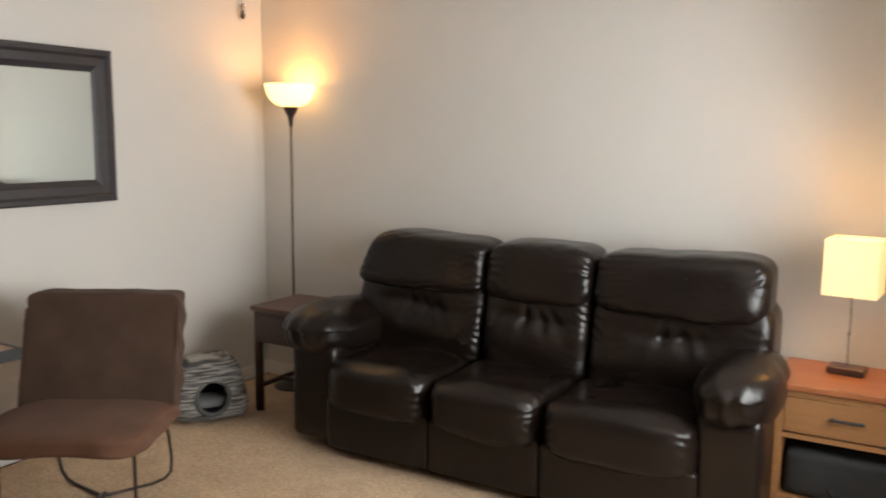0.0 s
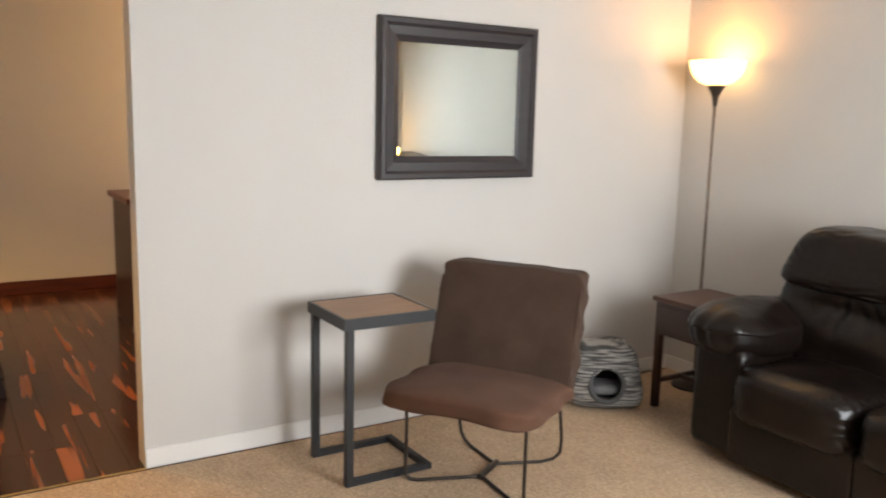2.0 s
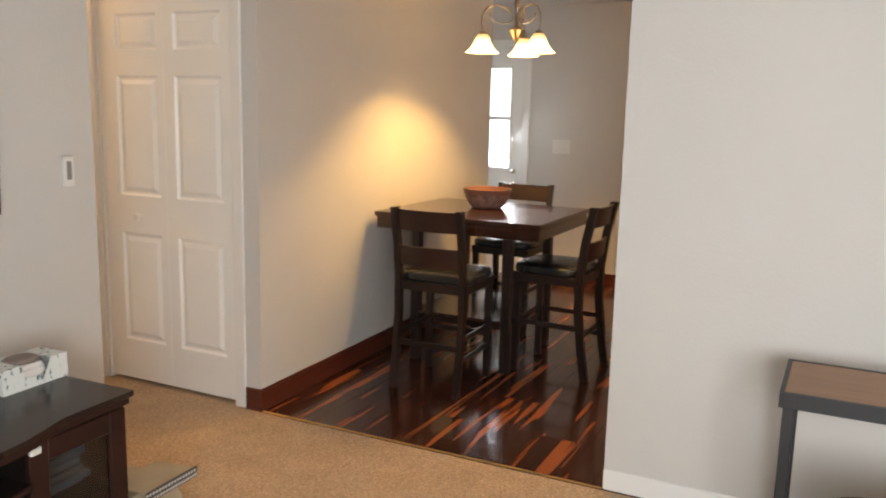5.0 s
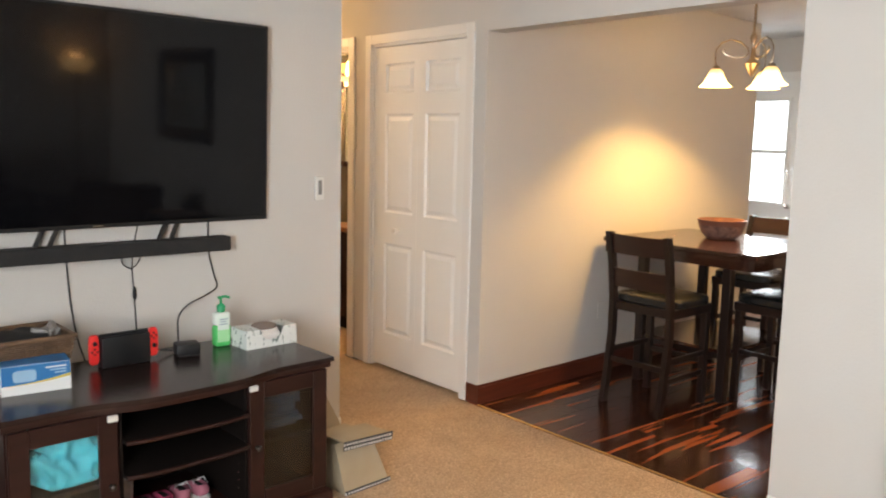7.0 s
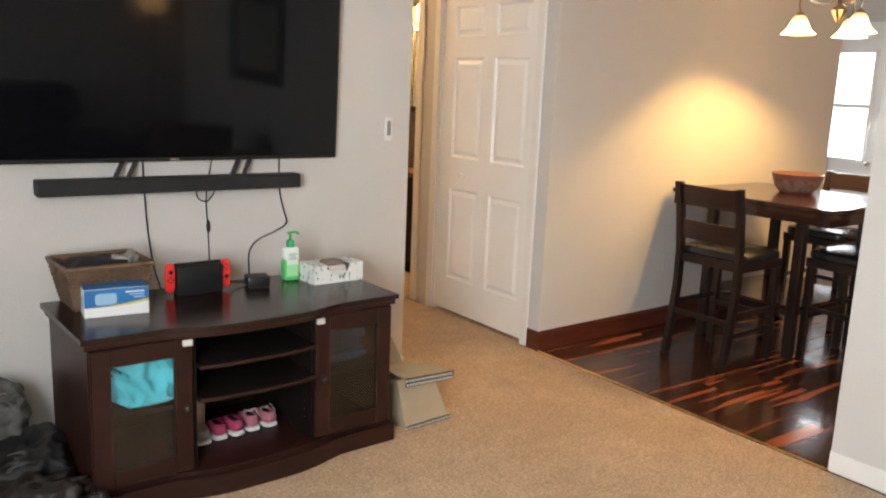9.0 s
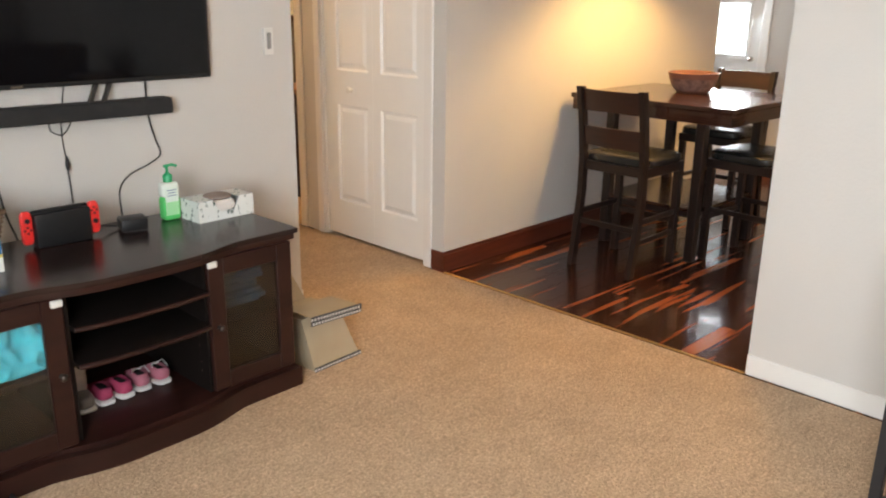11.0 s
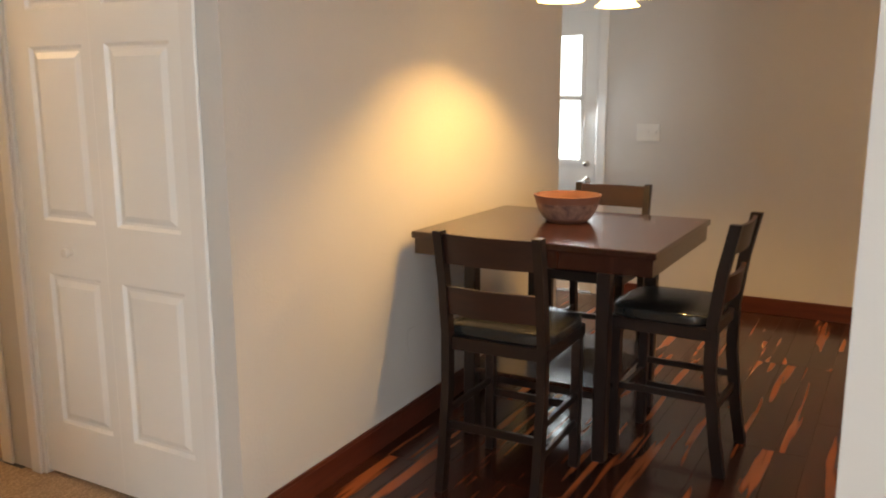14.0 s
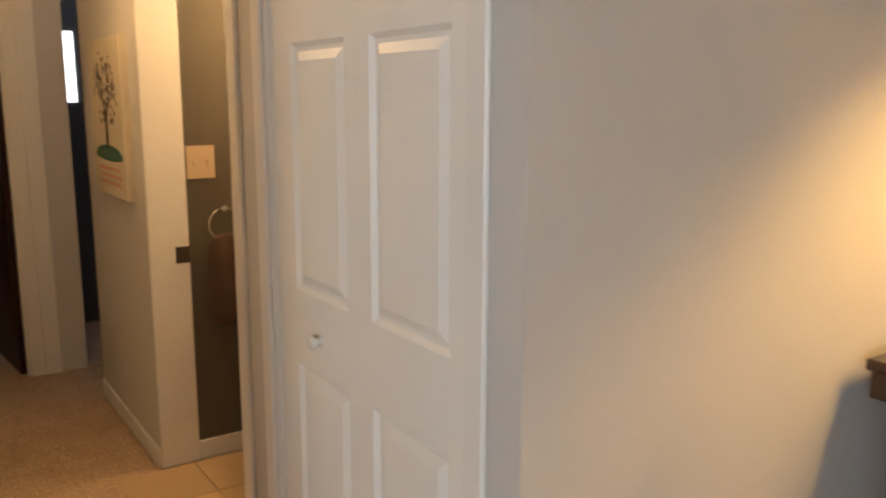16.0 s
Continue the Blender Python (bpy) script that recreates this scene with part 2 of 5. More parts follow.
def build_rooms():
    T = 0.12
    structure(slab("floor", (-3.22, -6.2, -0.1), (EX + T, NY + T, 0), CARPET), "beige cut-pile carpet floor")
    structure(slab("floor_closet", (-3.95, -0.98, -0.1), (-3.22, 0.06, 0), CARPET), "beige closet carpet")
    structure(slab("floor_side_room", (-4.8, -4.6, -0.1), (-3.22, -2.19, -0.001), CARPET), "beige carpet of the side room")
    structure(slab("ceiling", (WX, -6.2, H), (EX + T, NY + T, H + 0.1), CEILING), "white textured ceiling")
    structure(slab("ceiling_dining", (-7.3, -2.4, H), (WX, NY + T, H + 0.1), CEILING), "white textured dining ceiling")
    walls_with("wall_north", [((WX - T, NY, 0), (EX + T, NY + T, H))])
    walls_with("wall_west", [((WX - T, 1.90, 0), (WX, NY, H)),
                             ((WX - T, 0.18, 2.05), (WX, 1.90, H)),
                             ((WX - T, 0.03, 0), (WX, 0.18, H)),
                             ((WX - T, -0.87, 2.05), (WX, 0.03, H)),
                             ((WX - T, -1.10, 0), (WX, -0.87, H)),
                             ((WX - T, -2.07, 2.05), (WX, -1.10, H)),
                             ((WX - 0.14, -3.10, 0), (WX + 0.015, -2.07, H)),
                             ((WX - T, -4.60, 2.05), (WX, -3.10, H))])
    walls_with("wall_east", [((EX, SY, 0), (EX + T, 2.70, H)), ((EX, 4.30, 0), (EX + T, NY, H)),
                             ((EX, 2.70, 0), (EX + T, 4.30, 0.75)), ((EX, 2.70, 2.05), (EX + T, 4.30, H))])
    walls_with("wall_tv", [((-2.37, SY - T, 0), (EX + T, SY, H))])
    walls_with("wall_hall_east", [((-2.37, -3.68, 0), (-2.25, SY - T, H))])
    walls_with("wall_hall_end", [((WX, -3.72, 0), (-2.95, -3.60, H)), ((-2.95, -3.72, 2.05), (-2.26, -3.60, H))])
    structure(part("wall_dining_south", skewed(-6.20, WX - T, -0.12, 0.0, 0, H), PAINT), "warm light grey painted dining wall")
    walls_with("wall_back_hall", [((-6.20, -2.3, 0), (-6.08, -0.034, H)), ((-7.1, -2.4, 0), (-6.08, -2.3, H))])
    walls_with("wall_dining_west", [((-7.22, -2.4, 0), (-7.1, -0.82, H)), ((-7.22, 0.03, 0), (-7.1, NY, H)),
                                    ((-7.22, -0.82, 2.05), (-7.1, 0.03, H))])
    # unseen north wall, with an opening assumed for the added daylight
    walls_with("wall_dining_north", [((-7.22, 4.5, 0), (-6.3, 4.62, H)), ((-4.9, 4.5, 0), (WX - T, 4.62, H)),
                                     ((-6.3, 4.5, 0), (-4.9, 4.62, 0.9)), ((-6.3, 4.5, 2.1), (-4.9, 4.62, H))])
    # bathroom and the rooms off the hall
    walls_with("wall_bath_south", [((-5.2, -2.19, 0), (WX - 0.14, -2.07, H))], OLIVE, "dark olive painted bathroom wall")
    walls_with("wall_bath", [((-5.32, -2.17, 0), (-5.2, -0.99, H)), ((-5.2, -1.12, 0), (WX - T, -0.99, H))], PAINT, "painted bathroom wall")
    structure(slab("bath_ceiling", (-5.3, -2.1, H - 0.02), (WX - T, -0.98, H - 0.004), CEILING), "white bathroom ceiling")
    # far rooms: their dimness is put into the wall colour
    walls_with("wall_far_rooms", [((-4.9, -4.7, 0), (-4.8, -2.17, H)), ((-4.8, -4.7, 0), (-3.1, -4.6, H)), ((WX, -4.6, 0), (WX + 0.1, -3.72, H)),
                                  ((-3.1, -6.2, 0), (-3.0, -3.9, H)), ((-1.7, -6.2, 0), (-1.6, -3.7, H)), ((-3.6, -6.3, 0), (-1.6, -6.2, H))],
               DARK, "wall of a room off the hall, coloured dark for its dimness")


def case(name, y0, y1, x, side=1, depth=0.12, w=0.06, top=2.05, label="white painted door casing"):
    """Casing and jamb of an opening in a wall of constant x."""
    ob = thing(name, label=label, kind="structure")
    for nm, lo, hi in (("casing", (x, y0 - w, 0), (x + 0.014 * side, y0 + 0.005, top + w)),
                       ("casing", (x, y1 - 0.005, 0), (x + 0.014 * side, y1 + w, top + w)),
                       ("casing", (x, y0 + 0.005, top - 0.005), (x + 0.014 * side, y1 - 0.005, top + w)),
                       ("jamb", (x - depth * side, y0, 0), (x + 0.002 * side, y0 + 0.02, top)),
                       ("jamb", (x - depth * side, y1 - 0.02, 0), (x + 0.002 * side, y1, top)),
                       ("jamb", (x - depth * side, y0 + 0.02, top - 0.02), (x + 0.002 * side, y1 - 0.02, top))):
        lo, hi = [min(a, b) for a, b in zip(lo, hi)], [max(a, b) for a, b in zip(lo, hi)]
        slab(nm, lo, hi, TRIM, ob, bevel=0.004)
    return ob


def baseboards():
    def run(name, lo, hi, material=TRIM, label="white painted baseboard"):
        structure(slab(name, lo, hi, material, bevel=0.004), label)
    run("baseboard", (WX, 1.90, 0), (WX + 0.012, NY - 0.012, 0.085))
    run("baseboard", (WX, NY - 0.012, 0), (EX, NY, 0.085))
    run("baseboard", (-2.37, SY, 0), (EX, SY + 0.012, 0.085))
    run("baseboard", (WX + 0.015, -3.10, 0), (WX + 0.027, -2.07, 0.085))
    run("baseboard", (-2.382, -3.60, 0), (-2.37, SY, 0.085))
    run("baseboard", (-3.64, -2.07, 0), (WX - 0.14, -2.058, 0.085))
    red = "dark mahogany stained baseboard"
    bm = skewed(-6.20, WX + 0.012, 0.0, 0.012, 0.0, 0.098)
    lip = skewed(-6.20, WX + 0.012, 0.0, 0.007, 0.098, 0.112)
    me = bpy.data.meshes.new("lip")
    lip.to_mesh(me)
    lip.free()
    bm.from_mesh(me)
    bpy.data.meshes.remove(me)
    structure(part("baseboard", bm, REDBASE), red)
    run("baseboard", (WX, 0.088, 0), (WX + 0.012, 0.18, 0.11), REDBASE, red)
    run("baseboard", (-7.1, 0.08, 0), (-7.085, 4.5, 0.11), REDBASE, red)
    run("threshold_strip", (WX + 0.006, 0.195, 0), (WX + 0.018, 1.90, 0.008), BRASS, "thin brass carpet threshold strip")


def planks():
    floor = structure(slab("floor_dining", (-7.3, -2.4, -0.1), (-3.22, 4.6, -0.012), DARK), "dark wood laminate floor with orange tiger streaks")
    rnd = random.Random(4)
    w = 0.125
    meshes = {}
    y = -2.4
    row = 0
    while y < 4.5:
        x = -3.235 if y > 0.0 else -6.1
        first = True
        while x > -7.1:
            ln = rnd.choice((0.4, 0.8)) if first else 1.2
            first = False
            ln = min(ln, x + 7.1)
            if ln < 0.02:
                break
            key = round(ln, 3)
            if key not in meshes:
                me = bpy.data.meshes.new("plank")
                bm = box((-ln + 0.0008, 0.0006, -0.012), (-0.0008, w - 0.0006, 0.0), 0.0008)
                bm.to_mesh(me)
                bm.free()
                me.materials.append(PLANK)
                meshes[key] = me
            ob = new("plank", meshes[key])
            ob.location = (x, y, 0)
            ob.parent = floor
            x -= ln
        y += w
        row += 1


build_rooms()
baseboards()
case("closet_door_frame", -0.87, 0.035, WX, w=0.055)
fr = thing("bathroom_door_frame", label="white painted bathroom door casing", kind="structure")
for nm, lo, hi in (("casing", (WX, -1.115, 0), (WX + 0.014, -1.05, 2.11)), ("casing", (WX, -2.07, 2.045), (WX + 0.014, -1.115, 2.11)),
                   ("jamb", (WX - 0.12, -1.12, 0), (WX + 0.002, -1.10, 2.05)), ("jamb", (WX - 0.12, -2.07, 2.03), (WX + 0.002, -1.12, 2.05)),
                   ("jamb", (WX - 0.14, -2.0695, 0), (WX + 0.015, -2.060, 2.03))):
    slab(nm, lo, hi, TRIM, fr, bevel=0.003)


# ---- materials of the things ----
LEATHER = mat("brown_black_leather", (0.0065, 0.0040, 0.0032), (0.010, 0.006, 0.0046), rough=0.29, scale=3, bump=0.26, bump_scale=30, spec=0.30, rough_vary=0.04)
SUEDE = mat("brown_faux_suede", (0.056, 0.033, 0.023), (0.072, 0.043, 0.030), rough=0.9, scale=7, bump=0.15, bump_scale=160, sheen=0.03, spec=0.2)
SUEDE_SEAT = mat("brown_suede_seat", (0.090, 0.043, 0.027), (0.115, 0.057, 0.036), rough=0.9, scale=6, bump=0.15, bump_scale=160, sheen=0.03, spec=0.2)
BLACKMETAL = mat("black_painted_metal", (0.018, 0.018, 0.020), rough=0.45, scale=8)
BRONZE = mat("brown_metal", (0.055, 0.042, 0.034), rough=0.4, metal=0.6, scale=8)
OAKTOP = mat("light_brown_wood", (0.33, 0.19, 0.11), (0.27, 0.15, 0.085), rough=0.5, scale=3, stretch=(12, 1.2, 1), bump=0.04, bump_scale=30)
ESPRESSO = mat("espresso_wood", (0.024, 0.010, 0.007), (0.040, 0.016, 0.010), rough=0.30, scale=3, stretch=(1.5, 10, 1.5), coat=0.2)
TABLEWOOD = mat("dark_cherry_wood", (0.042, 0.013, 0.007), (0.024, 0.008, 0.005), rough=0.22, scale=3, stretch=(1.5, 11, 1.5), coat=0.4)
CHAIRWOOD = mat("dark_chair_wood", (0.009, 0.0045, 0.0035), (0.015, 0.0065, 0.0045), rough=0.38, scale=4, stretch=(6, 6, 1))
CHAIRPANEL = mat("dark_cherry_slat", (0.030, 0.010, 0.006), (0.017, 0.006, 0.0045), rough=0.35, scale=4, stretch=(1.2, 8, 8))
BLACKVINYL = mat("black_vinyl", (0.012, 0.012, 0.012), (0.02, 0.02, 0.019), rough=0.26, scale=6, bump=0.08, bump_scale=50)
CABINET = mat("dark_walnut_stain", (0.019, 0.0066, 0.005), (0.032, 0.0105, 0.0075), rough=0.38, scale=3, stretch=(1, 8, 8), spec=0.3)
CABTOP = mat("dark_walnut_top", (0.016, 0.0075, 0.0065), (0.024, 0.011, 0.009), rough=0.22, scale=3, stretch=(1, 5, 1), spec=0.35, rough_vary=0.015)
# near-black copy of the walnut, with the shade of recesses in its colour
CABIN = mat("shaded_cabinet_recess", (0.007, 0.004, 0.003), rough=0.7, spec=0.2)
# clear glass with a grey tint that imitates the darkness behind it
DIMGLASS = mat("dimming_clear_glass", (0.42, 0.44, 0.43), rough=0.03, trans=1.0)
GLASS = mat("clear_glass", (0.9, 0.95, 0.94), rough=0.02, trans=1.0)
WALNUT = mat("walnut_end_table", (0.052, 0.022, 0.014), (0.035, 0.015, 0.010), rough=0.35, scale=3, stretch=(1, 9, 9))
WALNUTTOP = mat("walnut_end_table_top", (0.095, 0.035, 0.020), (0.065, 0.024, 0.014), rough=0.3, scale=3, stretch=(9, 1, 1))
HONEY = mat("honey_wood", (0.27, 0.125, 0.048), (0.21, 0.095, 0.036), rough=0.4, scale=3, stretch=(1, 9, 9), bump=0.03, bump_scale=30)
HONEYTOP = mat("reddish_honey_wood_top", (0.27, 0.09, 0.034), (0.21, 0.07, 0.026), rough=0.3, scale=3, stretch=(1, 9, 1))
FRAMEDARK = mat("dark_picture_frame", (0.026, 0.022, 0.024), (0.034, 0.028, 0.030), rough=0.42, scale=5, stretch=(1, 1, 6), bump=0.05, bump_scale=40)
PLASTIC = mat("black_plastic", (0.010, 0.010, 0.011), rough=0.45, scale=6, spec=0.35)
CLOTHBLACK = mat("black_fabric", (0.010, 0.010, 0.011), (0.016, 0.016, 0.017), rough=0.8, scale=20, bump=0.2, bump_scale=90)
SCREEN = mat("black_glossy_screen", (0.004, 0.004, 0.005), rough=0.06, scale=1, spec=0.24)
WHITEPL = mat("white_plastic", (0.75, 0.73, 0.69), rough=0.4)
GREYPL = mat("grey_plastic", (0.25, 0.24, 0.23), rough=0.5)
CHROME = mat("brushed_nickel", (0.62, 0.58, 0.52), rough=0.25, metal=1.0)


def noise_at(p, s, k=0.0):
    return noise.noise(Vector((p.x * s + k, p.y * s - k, p.z * s + 2 * k)))


# ---- living room ----
def sofa():
    s = thing("sofa", pose(0, 0, 0), "dark brown leather three-seat reclining sofa with tufted cushions", "sofa")
    X = (-2.31, -0.065)
    part("base", box((X[0] + 0.10, 4.26, 0.04), (X[1] - 0.10, 4.93, 0.34), 0.02), LEATHER, s)
    for x in (-2.1, -0.2):
        for y in (4.35, 4.85):
            part("foot", box((x - 0.03, y - 0.03, 0), (x + 0.03, y + 0.03, 0.045)), PLASTIC, s)
    part("back_shell", box((X[0] + 0.12, 4.74, 0.3), (X[1] - 0.12, 4.95, 0.90), 0.05, seg=3), LEATHER, s, smooth=True)

    def rumple(amount, k, scale=9.0):
        def f(q, p):
            edge = max(abs(p.x), abs(p.z)) ** 4
            folds = math.sin(170 * q.z + 9 * noise_at(q, 9, k)) * (0.4 + noise_at(q, 11, k + 5))
            q = q + Vector((0, 1, 0.3)) * (amount * (0.5 + edge) * noise_at(q, scale, k))
            q.y += amount * 0.8 * edge * folds
            return q
        return f

    cuts = (-2.10, -1.43, -0.89, -0.18)
    for i in range(3):
        a, b = cuts[i] + 0.004, cuts[i + 1] - 0.004
        if i == 0:
            a -= 0.04
        if i == 2:
            b += 0.04
        mid = (a + b) / 2

        def lower(q, p, k=i):
            q = rumple(0.010, k + 3.3)(q, p)
            if p.y < 0:
                u, h = q.x - mid, q.z - 0.70
                # two stitched pulls with upright creases running from them, and a shallow cross fold
                for t, deep, tall, slant, wide in ((-0.045, 0.026, 0.085, 0.22, 0.022), (0.04, 0.022, 0.060, -0.35, 0.020),
                                                   (0.11, 0.013, 0.075, -0.6, 0.028), (-0.13, 0.011, 0.065, 0.55, 0.030)):
                    shift = t + slant * h + 0.012 * noise_at(q, 14, k)
                    q.y += deep * math.exp(-((u - shift) / wide) ** 2 - ((h - 0.015 * slant) / tall) ** 2)
                q.y += 0.018 * math.exp(-((h + 0.015 * math.sin(9 * u + k)) / 0.028) ** 2 - (u / 0.17) ** 2)
                q.y -= 0.018 * math.exp(-((h + 0.10) / 0.08) ** 2) * (1 - p.x ** 2)
            if k == 0 and p.x < 0:
                q.x += 0.075 * p.x * max(0.0, 1 - 1.0 * max(0, q.z - 0.55) / 0.35)
            if k == 2 and p.x > 0:
                q.x += 0.03 * p.x
            return q + Vector((0, 0.16 * (q.z - 0.45), 0))

        def upper(q, p, k=i):
            q = rumple(0.010, k + 8.1)(q, p)
            if k == 0 and p.x < 0:
                q.x -= 0.060 * p.x * (q.z - 0.90) / 0.14 - 0.02 * p.x
            q.z += 0.010 * math.sin(5 * q.x + k) * max(0, p.z)
            return q + Vector((0, 0.20 * (q.z - 0.82), 0))

        part("backrest", add_pillow(bmesh.new(), (a, 4.47, 0.42), (b, 4.80, 0.87), 7, 50, lower), LEATHER, s, smooth=180)
        part("headrest", add_pillow(bmesh.new(), (a - 0.002, 4.492, 0.765), (b + 0.004, 4.82, 1.05 - (0.012 if i == 1 else 0)), 5.0, 40, upper), LEATHER, s, smooth=180)

        def seat(q, p, k=i):
            q = q + Vector((0, 0, 1)) * (0.012 * noise_at(q, 7, k) + 0.012 * (1 - p.x ** 2) * (p.z > 0))
            e = max(0, abs(p.x) - 0.7) / 0.3
            q.z += 0.005 * e * math.sin(140 * q.y + 3 * k) * (1 if p.y < 0 else 0.3)
            q.y += 0.006 * e * math.sin(150 * q.z + k + 6 * noise_at(q, 12, k))
            q.z += 0.008 * math.exp(-((q.y - 4.14) / 0.05) ** 2) * (p.z > 0)
            return q
        sc = (-2.04, -1.47, -0.93, -0.29)
        a, b = sc[i] + 0.003, sc[i + 1] - 0.003
        part("seat_cushion", add_pillow(bmesh.new(), (a, 4.02, 0.235), (b, 4.66, 0.475), 5.0, 44, seat), LEATHER, s, smooth=180)
        part("footrest_panel", add_pillow(bmesh.new(), (a - 0.001, 4.085, 0.045), (b + 0.001, 4.22, 0.29), 22, 12), LEATHER, s, smooth=180)
    for side, x0, x1 in ((-1, X[0], -2.01), (1, -0.335, X[1])):
        def arm(q, p, k=side):
            g = max(0, -p.y) ** 3
            q.z += 0.012 * noise_at(q, 9, k) - 0.05 * max(0, -k * p.x) ** 2 * (p.z > 0) * p.z + g * 0.004 * math.sin(70 * q.x)
            q.y += g * 0.008 * math.sin(78 * q.x + 14 * q.z + 2 * noise_at(q, 8, k)) * (1 - 0.6 * abs(p.z)) - 0.02 * (p.z > 0.2)
            return q
        part("armrest_panel", add_pillow(bmesh.new(), (x0 + 0.02, 4.125, 0.04), (x1 - 0.012, 4.86, 0.53), 16, 10), LEATHER, s, smooth=180)
        out = 0.075 if side < 0 else 0.030
        part("armrest", add_pillow(bmesh.new(), (x0 - (out if side < 0 else 0.025), 4.070, 0.44), (x1 + (out if side > 0 else 0.025), 4.76, 0.705), 2.6, 36, arm), LEATHER, s, smooth=180)


def lounge_chair():
    s = thing("lounge_chair", pose(-2.445, 3.04, 0, 0, 0, 31.7), "brown suede armless lounge chair with thin metal wire legs", "chair")

    def soft(k, lean=0.0, z0=0.0):
        def f(q, p):
            q = q + Vector((0, 0, 0)) + Vector((0, 0.010 * noise_at(q, 8, k), 0.008 * noise_at(q, 7, k + 2)))
            if abs(p.x) > 0.8:
                q.x += 0.006 * math.sin(50 * q.z + 30 * q.y)
            q.y += lean * (q.z - z0)
            return q
        return f
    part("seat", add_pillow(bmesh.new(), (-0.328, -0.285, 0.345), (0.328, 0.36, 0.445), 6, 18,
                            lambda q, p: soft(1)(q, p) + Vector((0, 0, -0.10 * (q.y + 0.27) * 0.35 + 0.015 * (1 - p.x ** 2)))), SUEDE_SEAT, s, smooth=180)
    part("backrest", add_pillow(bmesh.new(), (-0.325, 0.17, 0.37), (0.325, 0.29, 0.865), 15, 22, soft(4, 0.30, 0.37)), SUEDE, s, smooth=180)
    for sx in (-0.325, 0.325):
        bm = bmesh.new()
        add_tube(bm, [(sx * 0.978, 0.176 + 0.30 * (z - 0.37), z) for z in np.linspace(0.40, 0.80, 9)], 0.006, 6)
        part("piping", bm, SUEDE, s, smooth=60)
    r = 0.0075
    for sx in (-1, 1):
        bm = bmesh.new()
        add_tube(bm, [(sx * 0.26, -0.12, 0.35), (sx * 0.26, -0.12, 0.03), (sx * 0.245, -0.11, 0.012), (sx * 0.22, -0.10, 0.008),
                      (0.012 * sx, 0.06, 0.008)], r, 8)
        part("leg", bm, BRONZE, s, smooth=50)
        bm = bmesh.new()
        add_tube(bm, [(0.012 * sx, 0.22, 0.008), (sx * 0.17, 0.335, 0.008), (sx * 0.215, 0.365, 0.02), (sx * 0.240, 0.375, 0.05), (sx * 0.248, 0.365, 0.12),
                      (sx * 0.245, 0.31, 0.34)], r, 8)
        part("leg", bm, BRONZE, s, smooth=50)
    part("crossbar", add_tube(bmesh.new(), [(0, 0.05, 0.009), (0, 0.23, 0.009)], 0.014, 8), BRONZE, s, smooth=50)


def c_table():
    s = thing("side_table", pose(0, 0, 0), "small side table with light wood top and black metal frame", "side table")
    t = 0.016
    x0, x1, y0, y1, zt = -3.025, -2.665, 2.555, 2.955, 0.700
    part("tabletop", box((x0 + 0.004, y0 + 0.004, zt - 0.03), (x1 - 0.004, y1 - 0.004, zt), 0.002), OAKTOP, s)
    bm = bmesh.new()
    for lo, hi in (((x0 - t / 2, y0 - t / 2, zt - 0.045), (x0 + 0.004, y1 + t / 2, zt + 0.002)),
                   ((x1 - 0.004, y0 - t / 2, zt - 0.045), (x1 + t / 2, y1 + t / 2, zt + 0.002)),
                   ((x0 + 0.004, y0 - t / 2, zt - 0.045), (x1 - 0.004, y0 + 0.004, zt + 0.002)),
                   ((x0 + 0.004, y1 - 0.004, zt - 0.045), (x1 - 0.004, y1 + t / 2, zt + 0.002))):
        add_box(bm, lo, hi)
    part("rim", bm, BLACKMETAL, s)
    for x in (x0 + 0.01, x1 - 0.01):
        part("leg", box((x - t, 2.575 - t, 0.0), (x + t, 2.575 + t, zt - 0.045), 0.002), BLACKMETAL, s)
        part("floor_bar", box((x - t, 2.575 + t, 0.0), (x + t, 2.93, 0.026), 0.002), BLACKMETAL, s)
    part("floor_bar", box((x0 + 0.01 - t, 2.93, 0.0), (x1 - 0.01 + t, 2.962, 0.026), 0.002), BLACKMETAL, s)


def knit_material():
    m = mat("grey_plush", (0.22, 0.21, 0.20), (0.16, 0.155, 0.15), rough=0.95, bump=0.6, bump_scale=60)
    nt = m.node_tree
    n, l = nt.nodes, nt.links
    co, mp = n.new("ShaderNodeTexCoord"), n.new("ShaderNodeMapping")
    mp.inputs["Scale"].default_value = (5, 5, 62)
    no, ra = n.new("ShaderNodeTexNoise"), n.new("ShaderNodeValToRGB")
    no.inputs["Scale"].default_value, no.inputs["Detail"].default_value = 1.5, 3
    e = ra.color_ramp.elements
    e[0].position, e[0].color = 0.42, (0.055, 0.052, 0.050, 1)
    e[1].position, e[1].color = 0.60, (0.30, 0.285, 0.265, 1)
    l.new(co.outputs["Object"], mp.inputs[0])
    l.new(mp.outputs[0], no.inputs["Vector"])
    l.new(no.outputs[0], ra.inputs[0])
    l.new(ra.outputs[0], n["Principled BSDF"].inputs["Base Color"])
    return m


